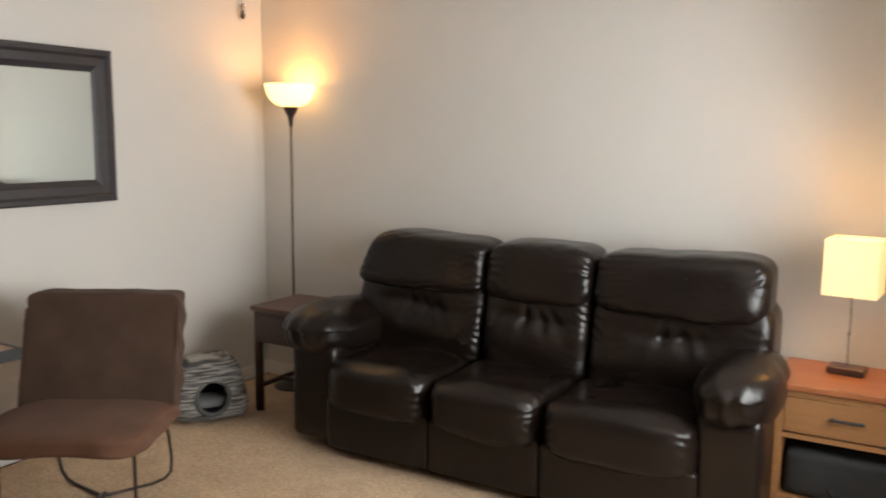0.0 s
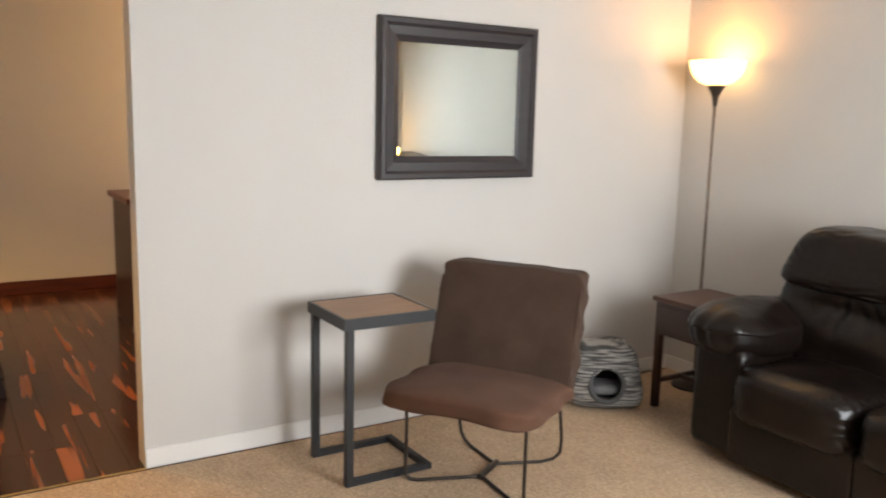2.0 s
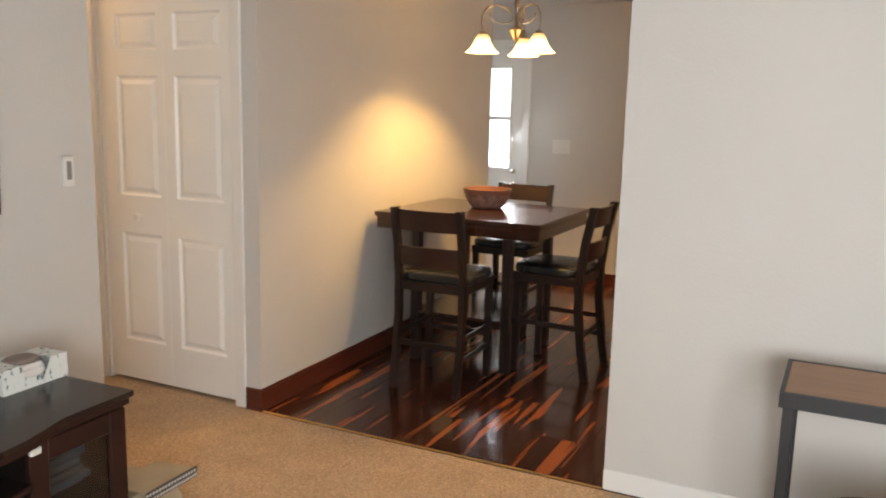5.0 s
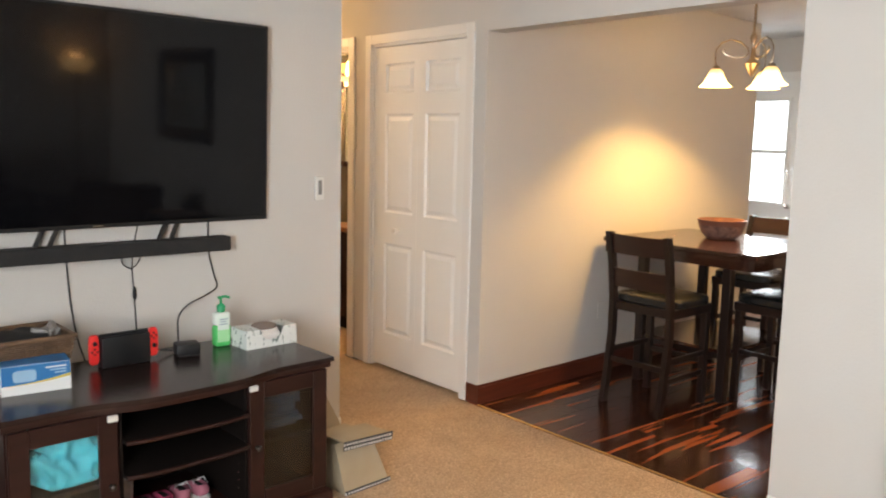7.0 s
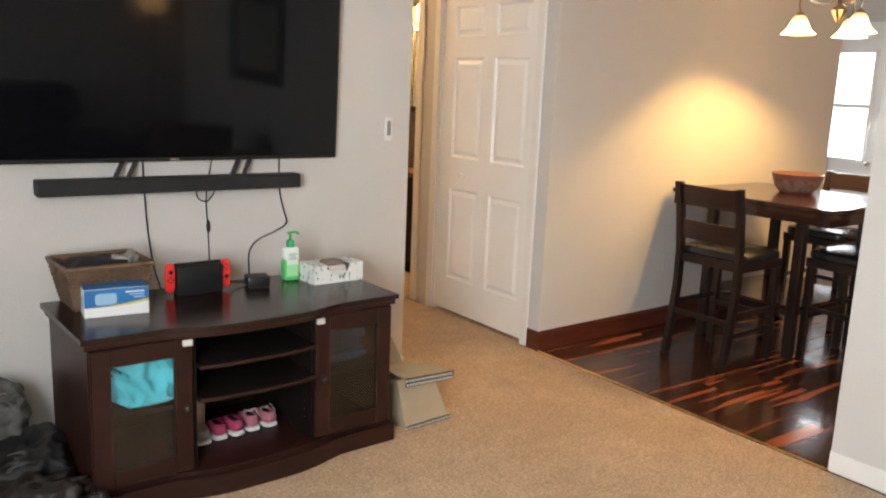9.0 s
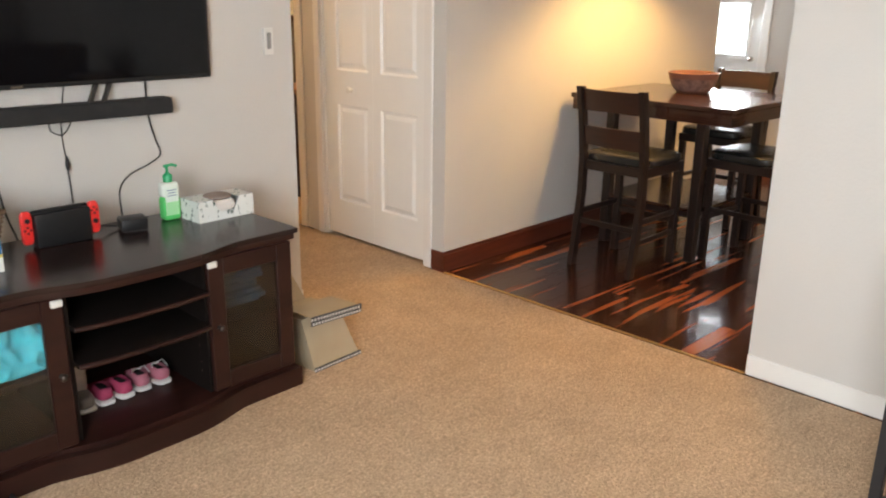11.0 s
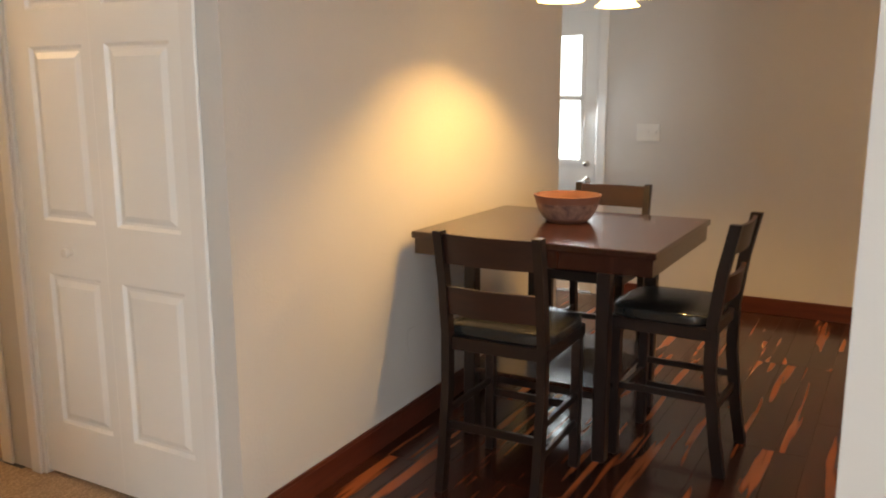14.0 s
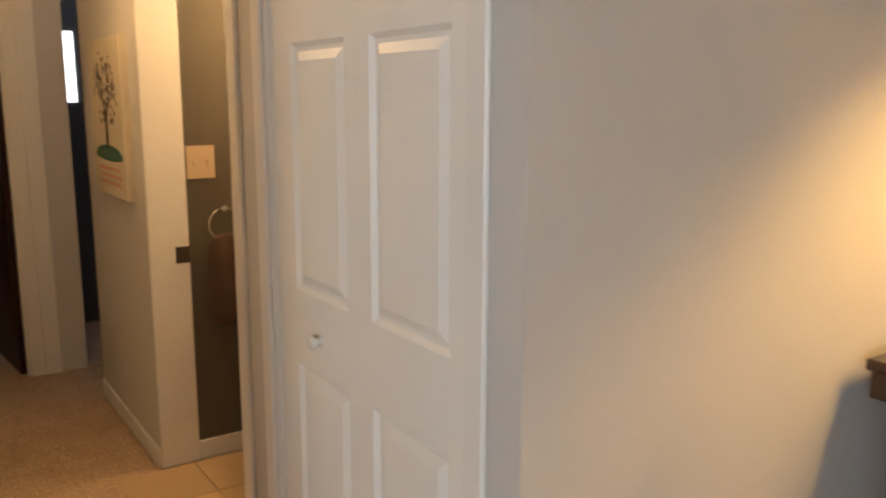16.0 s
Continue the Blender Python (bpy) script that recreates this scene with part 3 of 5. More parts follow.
def cat_cave():
    # the entrance looks along local -y
    s = thing("cat_cave", pose(-2.96, 4.20, 0, 0, 0, 58), "grey and white striped plush cat cave with round entrance", "pet bed")
    plush = knit_material()

    def shape(q, p):
        k = 1 - 0.26 * max(0, q.z - 0.08) / 0.3
        q.x *= k
        q.z += 0.008 * noise_at(q, 10)
        q.y = q.y * k + 0.01 * noise_at(q, 9, 4)
        return q
    bm = add_pillow(bmesh.new(), (-0.20, -0.17, 0.0), (0.21, 0.17, 0.34), 5, 30, shape)
    c = Vector((0, 0, 0.145))
    gone = [f for f in bm.faces if f.calc_center_median().y < -0.05 and math.hypot(f.calc_center_median().x, f.calc_center_median().z - c.z) < 0.082]
    bmesh.ops.delete(bm, geom=gone, context="FACES")
    part("shell", bm, plush, s, smooth=180)
    bm = bmesh.new()
    add_tube(bm, [(0.088 * math.cos(a), -0.157 + 0.02 * math.sin(a), 0.145 + 0.088 * math.sin(a)) for a in np.linspace(0, 2 * math.pi, 29)[:-1]], 0.013, 8, close=True)
    part("entrance_rim", bm, mat("dark_grey_plush", (0.08, 0.08, 0.08), rough=0.95), s, smooth=180)
    bm = bmesh.new()
    for a, b in (((0.10, -0.14), (0.13, 0.0)), ((0.13, 0.0), (0.12, 0.10))):
        add_lathe(bm, [(a[0], a[1]), (b[0], b[1])], seg=20)
    add_lathe(bm, [(0.12, 0.10), (0.0, 0.10)], seg=20)
    bmesh.ops.transform(bm, matrix=Matrix.Translation((0, 0, 0.16)) @ Matrix.Rotation(radians(-90), 4, "X"), verts=bm.verts)
    part("lining", bm, mat("grey_lining", (0.04, 0.04, 0.045), rough=0.95), s, smooth=60)
    part("inner_cushion", add_pillow(bmesh.new(), (-0.11, -0.12, 0.065), (0.11, 0.06, 0.125), 3, 8), mat("light_grey_fleece", (0.17, 0.165, 0.16), rough=0.95, bump=0.5), s, smooth=180)


def end_table():
    s = thing("end_table", pose(0, 0, 0), "dark walnut end table with one drawer beside the leather sofa", "side table")
    x0, x1, y0, y1 = -2.80, -2.34, 4.38, 4.80
    part("tabletop", box((x0, y0, 0.575), (x1, y1, 0.600), 0.003), WALNUTTOP, s)
    part("case", box((x0 + 0.015, y0 + 0.015, 0.40), (x1 - 0.015, y1 - 0.015, 0.575), 0.002), WALNUT, s)
    part("drawer_front", box((x0 + 0.06, y0 + 0.006, 0.415), (x1 - 0.06, y0 + 0.0145, 0.555), 0.002), WALNUT, s)
    for x in (x0 + 0.015, x1 - 0.05):
        for y in (y0 + 0.015, y1 - 0.05):
            part("leg", box((x, y, 0), (x + 0.035, y + 0.035, 0.40), 0.002), WALNUT, s)
    for x in (x0 + 0.022, x1 - 0.044):
        part("stretcher", box((x, y0 + 0.05, 0.13), (x + 0.02, y1 - 0.05, 0.155), 0.002), WALNUT, s)
    part("stretcher", box((x0 + 0.05, 4.58, 0.13), (x1 - 0.05, 4.60, 0.155), 0.002), WALNUT, s)


def floor_lamp():
    s = thing("floor_lamp", pose(-2.90, 4.865, 0), "lit torchiere floor lamp with slim dark pole and glowing bowl", "lamp")
    part("base", add_lathe(bmesh.new(), [(0, 0), (0.125, 0), (0.125, 0.012), (0.05, 0.03), (0.013, 0.04), (0, 0.04)]), BRONZE, s, smooth=40)
    part("pole", add_rod(bmesh.new(), (0, 0, 0.03), (0, 0, 1.62), 0.0085), mat("light_brown_metal", (0.16, 0.115, 0.085), rough=0.4, metal=0.5), s, smooth=40)
    part("collar", add_lathe(bmesh.new(), [(0, 1.58), (0.012, 1.59), (0.018, 1.64), (0.045, 1.69), (0.05, 1.70), (0, 1.70)]), BRONZE, s, smooth=40)
    glow = mat("lit_lamp_bowl", (0.9, 0.75, 0.5), rough=0.4, emit=(1.0, 0.55, 0.18), power=4.0)
    part("shade", add_lathe(bmesh.new(), [(0.045, 1.70), (0.09, 1.715), (0.125, 1.75), (0.142, 1.79), (0.150, 1.83), (0.147, 1.83), (0.138, 1.79), (0.12, 1.755), (0.085, 1.722), (0.04, 1.706)]), glow, s, smooth=60)
    bulb("floor_lamp_bulb", (-2.90, 4.865, 1.81), 3.8, (1.0, 0.49, 0.17), 0.05)


def nightstand():
    s = thing("nightstand", pose(0, 0, 0), "honey-coloured wooden nightstand with one drawer and an open shelf", "nightstand")
    x0, x1, y0, y1 = -0.075, 0.45, 4.41, 4.82
    part("tabletop", box((x0 - 0.012, y0 - 0.012, 0.580), (x1 + 0.012, y1, 0.608), 0.004), HONEYTOP, s)
    for x in (x0, x1 - 0.03):
        part("side_panel", box((x, y0, 0), (x + 0.03, y1, 0.580), 0.002), HONEY, s)
    part("back_panel", box((x0 + 0.03, y1 - 0.012, 0.08), (x1 - 0.03, y1, 0.58)), HONEY, s)
    part("rail", box((x0 + 0.03, y0 + 0.004, 0.555), (x1 - 0.03, y0 + 0.03, 0.58)), HONEY, s)
    d = part("drawer", box((x0 + 0.033, y0 + 0.006, 0.412), (x1 - 0.033, y1 - 0.02, 0.552), 0.003), HONEY, s)
    bm = box((0.12, y0 - 0.022, 0.484), (0.24, y0 - 0.012, 0.496), 0.003)
    for x in (0.13, 0.23):
        add_rod(bm, (x, y0 - 0.014, 0.49), (x, y0 + 0.007, 0.49), 0.005)
    part("drawer_handle", bm, BLACKMETAL, d, "dark metal bar handle")
    part("shelf", box((x0 + 0.03, y0 + 0.01, 0.385), (x1 - 0.03, y1 - 0.012, 0.405)), HONEY, s)
    part("shelf", box((x0 + 0.03, y0 + 0.005, 0.12), (x1 - 0.03, y1 - 0.012, 0.15), 0.002), HONEY, s)
    b = thing("storage_bin", pose(0, 0, 0), "dark fabric storage bin on the nightstand shelf", "box")
    part("body", add_pillow(bmesh.new(), (x0 + 0.04, y0 + 0.02, 0.15), (x1 - 0.04, y1 - 0.03, 0.335), 12, 8), CLOTHBLACK, b, smooth=60)
    part("handle", add_tube(bmesh.new(), [(0.13, y0 + 0.022, 0.20), (0.15, y0 + 0.008, 0.185), (0.22, y0 + 0.008, 0.185), (0.24, y0 + 0.022, 0.20)], 0.006), PLASTIC, b, smooth=60)


def table_lamp():
    s = thing("table_lamp", pose(0.150, 4.67, 0.608, 0, 0, -6), "lit table lamp with a square cream shade on the nightstand", "lamp")
    part("base", box((-0.068, -0.045, 0), (0.068, 0.045, 0.03), 0.004), WALNUT, s)
    part("pole", add_rod(bmesh.new(), (0, 0, 0.03), (0, 0, 0.36), 0.0045), CHROME, s, smooth=40)
    part("knob", add_rod(bmesh.new(), (0, 0, 0.155), (0, 0, 0.17), 0.008), CHROME, s, smooth=40)
    glow = mat("lit_cream_shade", (0.55, 0.45, 0.28), (0.50, 0.38, 0.22), rough=0.8, emit=(1.0, 0.64, 0.24), power=1.0, scale=6)
    w, z0, z1 = 0.098, 0.325, 0.545
    bm = bmesh.new()
    for i in range(4):
        m = Matrix.Rotation(i * math.pi / 2, 4, "Z")
        add_box(bm, (-w, -w, z0), (w - 0.003, -w + 0.003, z1), m=m)
    part("shade", bm, glow, s)
    bulb("table_lamp_bulb", (0.15, 4.67, 1.05), 6, (1.0, 0.54, 0.15), 0.05)
    ob = bulb("table_lamp_glow", (0.15, 4.67, 1.18), 2.5, (1.0, 0.54, 0.15), 0.05)


def wall_mirror():
    s = thing("wall_mirror", pose(0, 0, 0), "rectangular wall mirror in a wide dark moulded wooden frame", "mirror")
    y0, y1, z0, z1, w = 2.970, 3.870, 1.197, 1.945, 0.112
    prof = [(0.0, 0.004), (0.0, 0.036), (0.010, 0.045), (0.028, 0.045), (0.042, 0.034), (0.080, 0.030), (0.096, 0.020), (0.112, 0.012)]
    for side in range(4):
        bm = bmesh.new()
        c = [(y0, z0), (y1, z0), (y1, z1), (y0, z1)]
        a, b = c[side], c[(side + 1) % 4]
        d = (Vector((b[0] - a[0], b[1] - a[1]))).normalized()
        inw = Vector((-d.y, d.x))
        rows = []
        for t, h in prof:
            pa, pb = Vector(a) + inw * t + d * t, Vector(b) + inw * t - d * t
            rows.append([bm.verts.new((WX + h, q.x, q.y)) for q in (pa, pb)])
        for r0, r1 in zip(rows, rows[1:]):
            bm.faces.new((r0[0], r0[1], r1[1], r1[0]))
        part("frame", bm, FRAMEDARK, s, "dark moulded frame rail")
    part("backing", box((WX + 0.002, y0 + 0.01, z0 + 0.01), (WX + 0.006, y1 - 0.01, z1 - 0.01)), PLASTIC, s)
    # bevelled glass
    bm = bmesh.new()
    g = w - 0.006
    outer = [(y0 + g, z0 + g), (y1 - g, z0 + g), (y1 - g, z1 - g), (y0 + g, z1 - g)]
    g += 0.028
    inner = [(y0 + g, z0 + g), (y1 - g, z0 + g), (y1 - g, z1 - g), (y0 + g, z1 - g)]
    vo = [bm.verts.new((WX + 0.0128, *p)) for p in outer]
    vi = [bm.verts.new((WX + 0.0135, *p)) for p in inner]
    bm.faces.new(vi)
    for i in range(4):
        bm.faces.new((vo[i], vo[(i + 1) % 4], vi[(i + 1) % 4], vi[i]))
    part("glass", bm, MIRROR, s)


# ---- dining ----
def table():
    s = thing("dining_table", pose(-4.745, 0.705, 0), "square counter-height dark cherry dining table with a lower shelf", "table")
    X, Y, zt = 0.465, 0.515, 0.892
    part("tabletop", box((-X, -Y, zt - 0.028), (X, Y, zt), 0.004), TABLEWOOD, s, "glossy dark cherry tabletop")
    bm = bmesh.new()
    for lo, hi in (((-X + .012, -Y + .012, zt - .095), (X - .012, -Y + .035, zt - .028)), ((-X + .012, Y - .035, zt - .095), (X - .012, Y - .012, zt - .028)),
                   ((-X + .012, -Y + .035, zt - .095), (-X + .035, Y - .035, zt - .028)), ((X - .035, -Y + .035, zt - .095), (X - .012, Y - .035, zt - .028))):
        add_box(bm, lo, hi)
    part("apron", bm, TABLEWOOD, s)
    for x in (-0.34, 0.34):
        for y in (-0.29, 0.29):
            part("leg", box((x - 0.027, y - 0.027, 0), (x + 0.027, y + 0.027, zt - 0.03), 0.004), CHAIRWOOD, s)
    part("shelf", box((-0.36, -0.31, 0.285), (0.36, 0.31, 0.305), 0.003), TABLEWOOD, s)
    part("shelf_apron", box((-0.33, -0.28, 0.245), (0.33, 0.28, 0.285)), CHAIRWOOD, s)


def dining_chair():
    s = thing("dining_chair", label="tall dark wood ladder-back dining chair with a black padded seat", category="chair", group="chairs round the dining table")
    W, B, F = 0.205, -0.20, 0.21
    for sx in (-1, 1):
        bm = bmesh.new()
        pts = [(sx * (W - 0.018), B + dy, z) for z, dy in ((0.0, -0.045), (0.15, -0.018), (0.40, 0.012), (0.60, 0.012), (0.80, -0.014), (0.985, -0.052))]
        ring = []
        for x, y, z in pts:
            ring.append([bm.verts.new((x + a * 0.016, y + b * 0.022, z)) for a, b in ((-1, -1), (1, -1), (1, 1), (-1, 1))])
        for r0, r1 in zip(ring, ring[1:]):
            for j in range(4):
                bm.faces.new((r0[j], r0[(j + 1) % 4], r1[(j + 1) % 4], r1[j]))
        bm.faces.new(ring[0][::-1])
        bm.faces.new(ring[-1])
        part("back_post", bm, CHAIRWOOD, s)
        part("leg", box((sx * (W - 0.022) - 0.019, F - 0.045, 0), (sx * (W - 0.022) + 0.019, F - 0.007, 0.57), 0.003), CHAIRWOOD, s)
        part("stretcher", box((sx * (W - 0.02) - 0.008, B + 0.02, 0.285), (sx * (W - 0.02) + 0.008, F - 0.04, 0.312), 0.002), CHAIRWOOD, s)
        part("stretcher", box((sx * (W - 0.02) - 0.008, B + 0.0, 0.175), (sx * (W - 0.02) + 0.008, F - 0.04, 0.20), 0.002), CHAIRWOOD, s) if sx > 0 else None
    def bowed(z0, z1, y, lean):
        bm = bmesh.new()
        n = 8
        rows = []
        for i in range(n + 1):
            u = i / n * 2 - 1
            x = u * (W - 0.034)
            dy = y - 0.018 * (1 - u * u)
            rows.append([bm.verts.new((x, dy + o, z)) for o, z in ((0.008, z0), (-0.008, z0), (-0.008 - lean, z1), (0.008 - lean, z1))])
        for r0, r1 in zip(rows, rows[1:]):
            for j in range(4):
                bm.faces.new((r0[j], r0[(j + 1) % 4], r1[(j + 1) % 4], r1[j]))
        bm.faces.new(rows[0])
        bm.faces.new(rows[-1][::-1])
        return bm
    part("top_slat", bowed(0.865, 0.975, B - 0.026, 0.022), CHAIRPANEL, s, smooth=40)
    part("lower_slat", bowed(0.675, 0.780, B - 0.002, 0.014), CHAIRPANEL, s, smooth=40)
    part("seat_frame", box((-W, B + 0.01, 0.535), (W, F, 0.585), 0.003), CHAIRWOOD, s)
    part("seat", add_pillow(bmesh.new(), (-W - 0.008, B + 0.018, 0.575), (W + 0.008, F + 0.012, 0.638), 5, 10,
                            lambda q, p: q + Vector((0, 0, 0.008 * (1 - p.x ** 2) * (1 - p.y ** 2)))), BLACKVINYL, s, smooth=180)
    part("stretcher", box((-W + 0.03, F - 0.035, 0.235), (W - 0.03, F - 0.017, 0.265), 0.002), CHAIRWOOD, s)
    part("stretcher", box((-W + 0.03, B - 0.01, 0.235), (W - 0.03, B + 0.008, 0.265), 0.002), CHAIRWOOD, s)
    return s


def chairs():
    a = dining_chair()
    b = copy_thing(a, pose(-4.68, 1.210, 0, 0, 0, 178))
    c = copy_thing(a, pose(-5.40, 0.62, 0, 0, 0, -90))
    a.matrix_world = pose(-4.12, 0.745, 0, 0, 0, 91)


def bowl():
    s = thing("decorative_bowl", pose(-4.86, 0.66, 0.892), "terracotta-coloured pottery bowl with a painted band on the dining table", "bowl")
    clay = mat("terracotta", (0.20, 0.088, 0.060), (0.15, 0.064, 0.045), rough=0.35, scale=12, bump=0.05)
    band = mat("painted_band", (0.10, 0.055, 0.05), (0.26, 0.16, 0.13), rough=0.4, scale=34, mix=0.52)
    part("body", add_lathe(bmesh.new(), [(0, 0), (0.088, 0), (0.104, 0.014), (0.124, 0.045)]
                           + [(0.141, 0.088), (0.148, 0.108), (0.152, 0.119), (0.145, 0.121), (0.134, 0.088), (0.11, 0.04), (0.08, 0.014), (0, 0.011)], seg=40), clay, s, smooth=50)
    part("painted_band", add_lathe(bmesh.new(), [(0.1065, 0.017), (0.1262, 0.045), (0.1420, 0.086), (0.1405, 0.086), (0.123, 0.045), (0.104, 0.017)], seg=40), band, s, "dark painted figure band", smooth=60)


NICKEL = mat("warm_nickel", (0.42, 0.35, 0.27), (0.34, 0.28, 0.21), rough=0.3, metal=1.0)


def chandelier():
    c = Vector((-4.707, 0.873, 0))
    s = thing("chandelier", pose(c.x, c.y, 0), "lit nickel chandelier with bell glass shades over the dining table", "chandelier")
    part("canopy", add_lathe(bmesh.new(), [(0, H), (0.065, H), (0.06, H - 0.02), (0.015, H - 0.045), (0, H - 0.045)]), NICKEL, s, smooth=50)
    part("stem", add_lathe(bmesh.new(), [(0, H - 0.04), (0.008, H - 0.04), (0.008, 2.13), (0.022, 2.10), (0.010, 2.06), (0.012, 1.98), (0.045, 1.95), (0.03, 1.92), (0.012, 1.89), (0.0, 1.87)], seg=16), NICKEL, s, smooth=50)
    glass = mat("lit_bell_glass", (0.95, 0.85, 0.65), (0.9, 0.78, 0.55), rough=0.5, emit=(1.0, 0.60, 0.20), power=13.0)
    # the glass glows most round the bulb and dims towards its neck
    nt = glass.node_tree
    co, cut, dim = nt.nodes.new("ShaderNodeTexCoord"), nt.nodes.new("ShaderNodeSeparateXYZ"), nt.nodes.new("ShaderNodeMapRange")
    for k, v in ((1, 1.835), (2, 1.905), (3, 11.0), (4, 0.9)):
        dim.inputs[k].default_value = v
    nt.links.new(co.outputs["Object"], cut.inputs[0])
    nt.links.new(cut.outputs[2], dim.inputs[0])
    nt.links.new(dim.outputs[0], nt.nodes["Principled BSDF"].inputs["Emission Strength"])
    for deg in (-55, 188, 61):
        a = radians(deg)
        d = Vector((math.cos(a), math.sin(a), 0))
        # a scroll that rises from the shade, loops back to the stem and curls under itself
        loop = [(0.197, 1.935), (0.206, 1.98), (0.203, 2.03), (0.175, 2.07), (0.125, 2.088), (0.07, 2.075), (0.03, 2.04),
                (0.022, 2.01), (0.045, 1.988), (0.095, 1.985), (0.145, 2.0), (0.165, 2.02), (0.155, 2.035)]
        pts = [d * r + Vector((0, 0, z)) for r, z in loop]
        part("arm", add_tube(bmesh.new(), pts, 0.005, 6), NICKEL, s, smooth=60)
        e = d * 0.197
        part("socket", add_lathe(bmesh.new(), [(0, 1.942), (0.018, 1.937), (0.026, 1.912), (0.0, 1.912)], e, 14), NICKEL, s, smooth=60)

        def flute(an, r, z, k):
            return r * (1 + 0.02 * k / 8 * math.cos(6 * an)), z
        part("shade", add_lathe(bmesh.new(), [(0.027, 1.919), (0.040, 1.902), (0.050, 1.873), (0.066, 1.843), (0.082, 1.826), (0.094, 1.819), (0.092, 1.817), (0.080, 1.823), (0.063, 1.841), (0.047, 1.872), (0.037, 1.900), (0.02, 1.915)], e, 24, flute), glass, s, smooth=60)
        bulb("chandelier_bulb", (c.x + e.x, c.y + e.y, 1.868), 31.0, (1.0, 0.58, 0.18), 0.010)


def closet_door():
    s = thing("closet_door", pose(0, 0, 0), "closed white six-panel bifold closet door with a small knob", "door")
    x1, x0 = WX - 0.012, WX - 0.045
    cols = ((-0.862, -0.4135, -0.735, -0.455), (-0.4130, 0.030, -0.345, -0.045))
    rows = ((0.235, 0.815), (1.012, 1.622), (1.745, 1.925))
    for a, b, p0, p1 in cols:
        bm = bmesh.new()
        zs = [0.02, *[z for r in rows for z in r], 2.025]
        add_box(bm, (x0, a, 0.02), (x1, p0, 2.025))
        add_box(bm, (x0, p1, 0.02), (x1, b, 2.025))
        for z0, z1 in zip(zs[::2], zs[1::2]):
            add_box(bm, (x0, p0, z0), (x1, p1, z1))
        leaf = part("leaf", bm, DOORW, s)
        for z0, z1 in rows:
            bm = bmesh.new()
            # sunk moulding round a raised field
            steps = ((0.0, 0.0), (0.011, -0.0105), (0.021, -0.0105), (0.043, -0.001))
            loops = []
            for t, dx in steps:
                loops.append([bm.verts.new((x1 + dx, y, z)) for y, z in ((p0 + t, z0 + t), (p1 - t, z0 + t), (p1 - t, z1 - t), (p0 + t, z1 - t))])
            for l0, l1 in zip(loops, loops[1:]):
                for j in range(4):
                    bm.faces.new((l0[j], l0[(j + 1) % 4], l1[(j + 1) % 4], l1[j]))
            bm.faces.new(loops[-1])
            part("door_panel", bm, DOORW, leaf)
    k = part("knob", add_lathe(bmesh.new(), [(0, 0), (0.012, 0), (0.008, 0.012), (0.018, 0.022), (0.016, 0.032), (0, 0.036)], seg=16), WHITEPL, s, "small white knob", smooth=60)
    k.matrix_local = Matrix.Translation((x1, -0.60, 0.905)) @ Matrix.Rotation(radians(90), 4, "Y")
    structure(slab("closet_track", (WX - 0.06, -0.865, 2.035), (WX - 0.01, 0.033, 2.048), BRONZE), "dark closet door track")


def back_door():
    X = -7.1
    s = thing("back_door", pose(0, 0, 0), "closed white back door with a tall divided window and two metal knobs", "door")
    y0, y1 = -0.80, 0.01
    wy0, wy1, wz0, wz1 = -0.62, -0.10, 0.985, 1.865
    bm = bmesh.new()
    for lo, hi in (((X - .045, y0, 0.01), (X, wy0, 2.03)), ((X - .045, wy1, 0.01), (X, y1, 2.03)), ((X - .045, wy0, 0.01), (X, wy1, wz0)), ((X - .045, wy0, wz1), (X, wy1, 2.03))):
        add_box(bm, lo, hi)
    part("leaf", bm, DOORW, s)
    bm = bmesh.new()
    for lo, hi in (((X, wy0 - .03, wz0 - .03), (X + .012, wy1 + .03, wz0)), ((X, wy0 - .03, wz1), (X + .012, wy1 + .03, wz1 + .03)), ((X, wy0 - .03, wz0), (X + .012, wy0, wz1)),
                   ((X, wy1, wz0), (X + .012, wy1 + .03, wz1)), ((X - .02, wy0, 1.408), (X + .006, wy1, 1.442))):
        add_box(bm, lo, hi)
    part("window_frame", bm, TRIM, s)
    p = part("pane", box((X - 0.03, wy0, wz0), (X - 0.026, wy1, wz1)), GLASS, s)
    p.visible_shadow = False
    for z, r in ((0.955, 0.018), (0.83, 0.026)):
        k = part("knob", add_lathe(bmesh.new(), [(0, 0), (r * 1.2, 0), (r * 0.7, 0.012), (r, 0.03), (r * 0.8, 0.045), (0, 0.05)], seg=16), CHROME, s, smooth=60)
        k.matrix_local = Matrix.Translation((X, -0.045, z)) @ Matrix.Rotation(radians(90), 4, "Y")
    case("back_door_frame", -0.82, 0.03, X)
    # bright cloudy day outside
    structure(slab("backdrop", (-12.0, -8, -1), (-11.9, 8, 6), mat("bright_overcast", (1, 1, 1), emit=(0.93, 0.97, 1.0), power=3.0)), "bright overcast daylight outside")


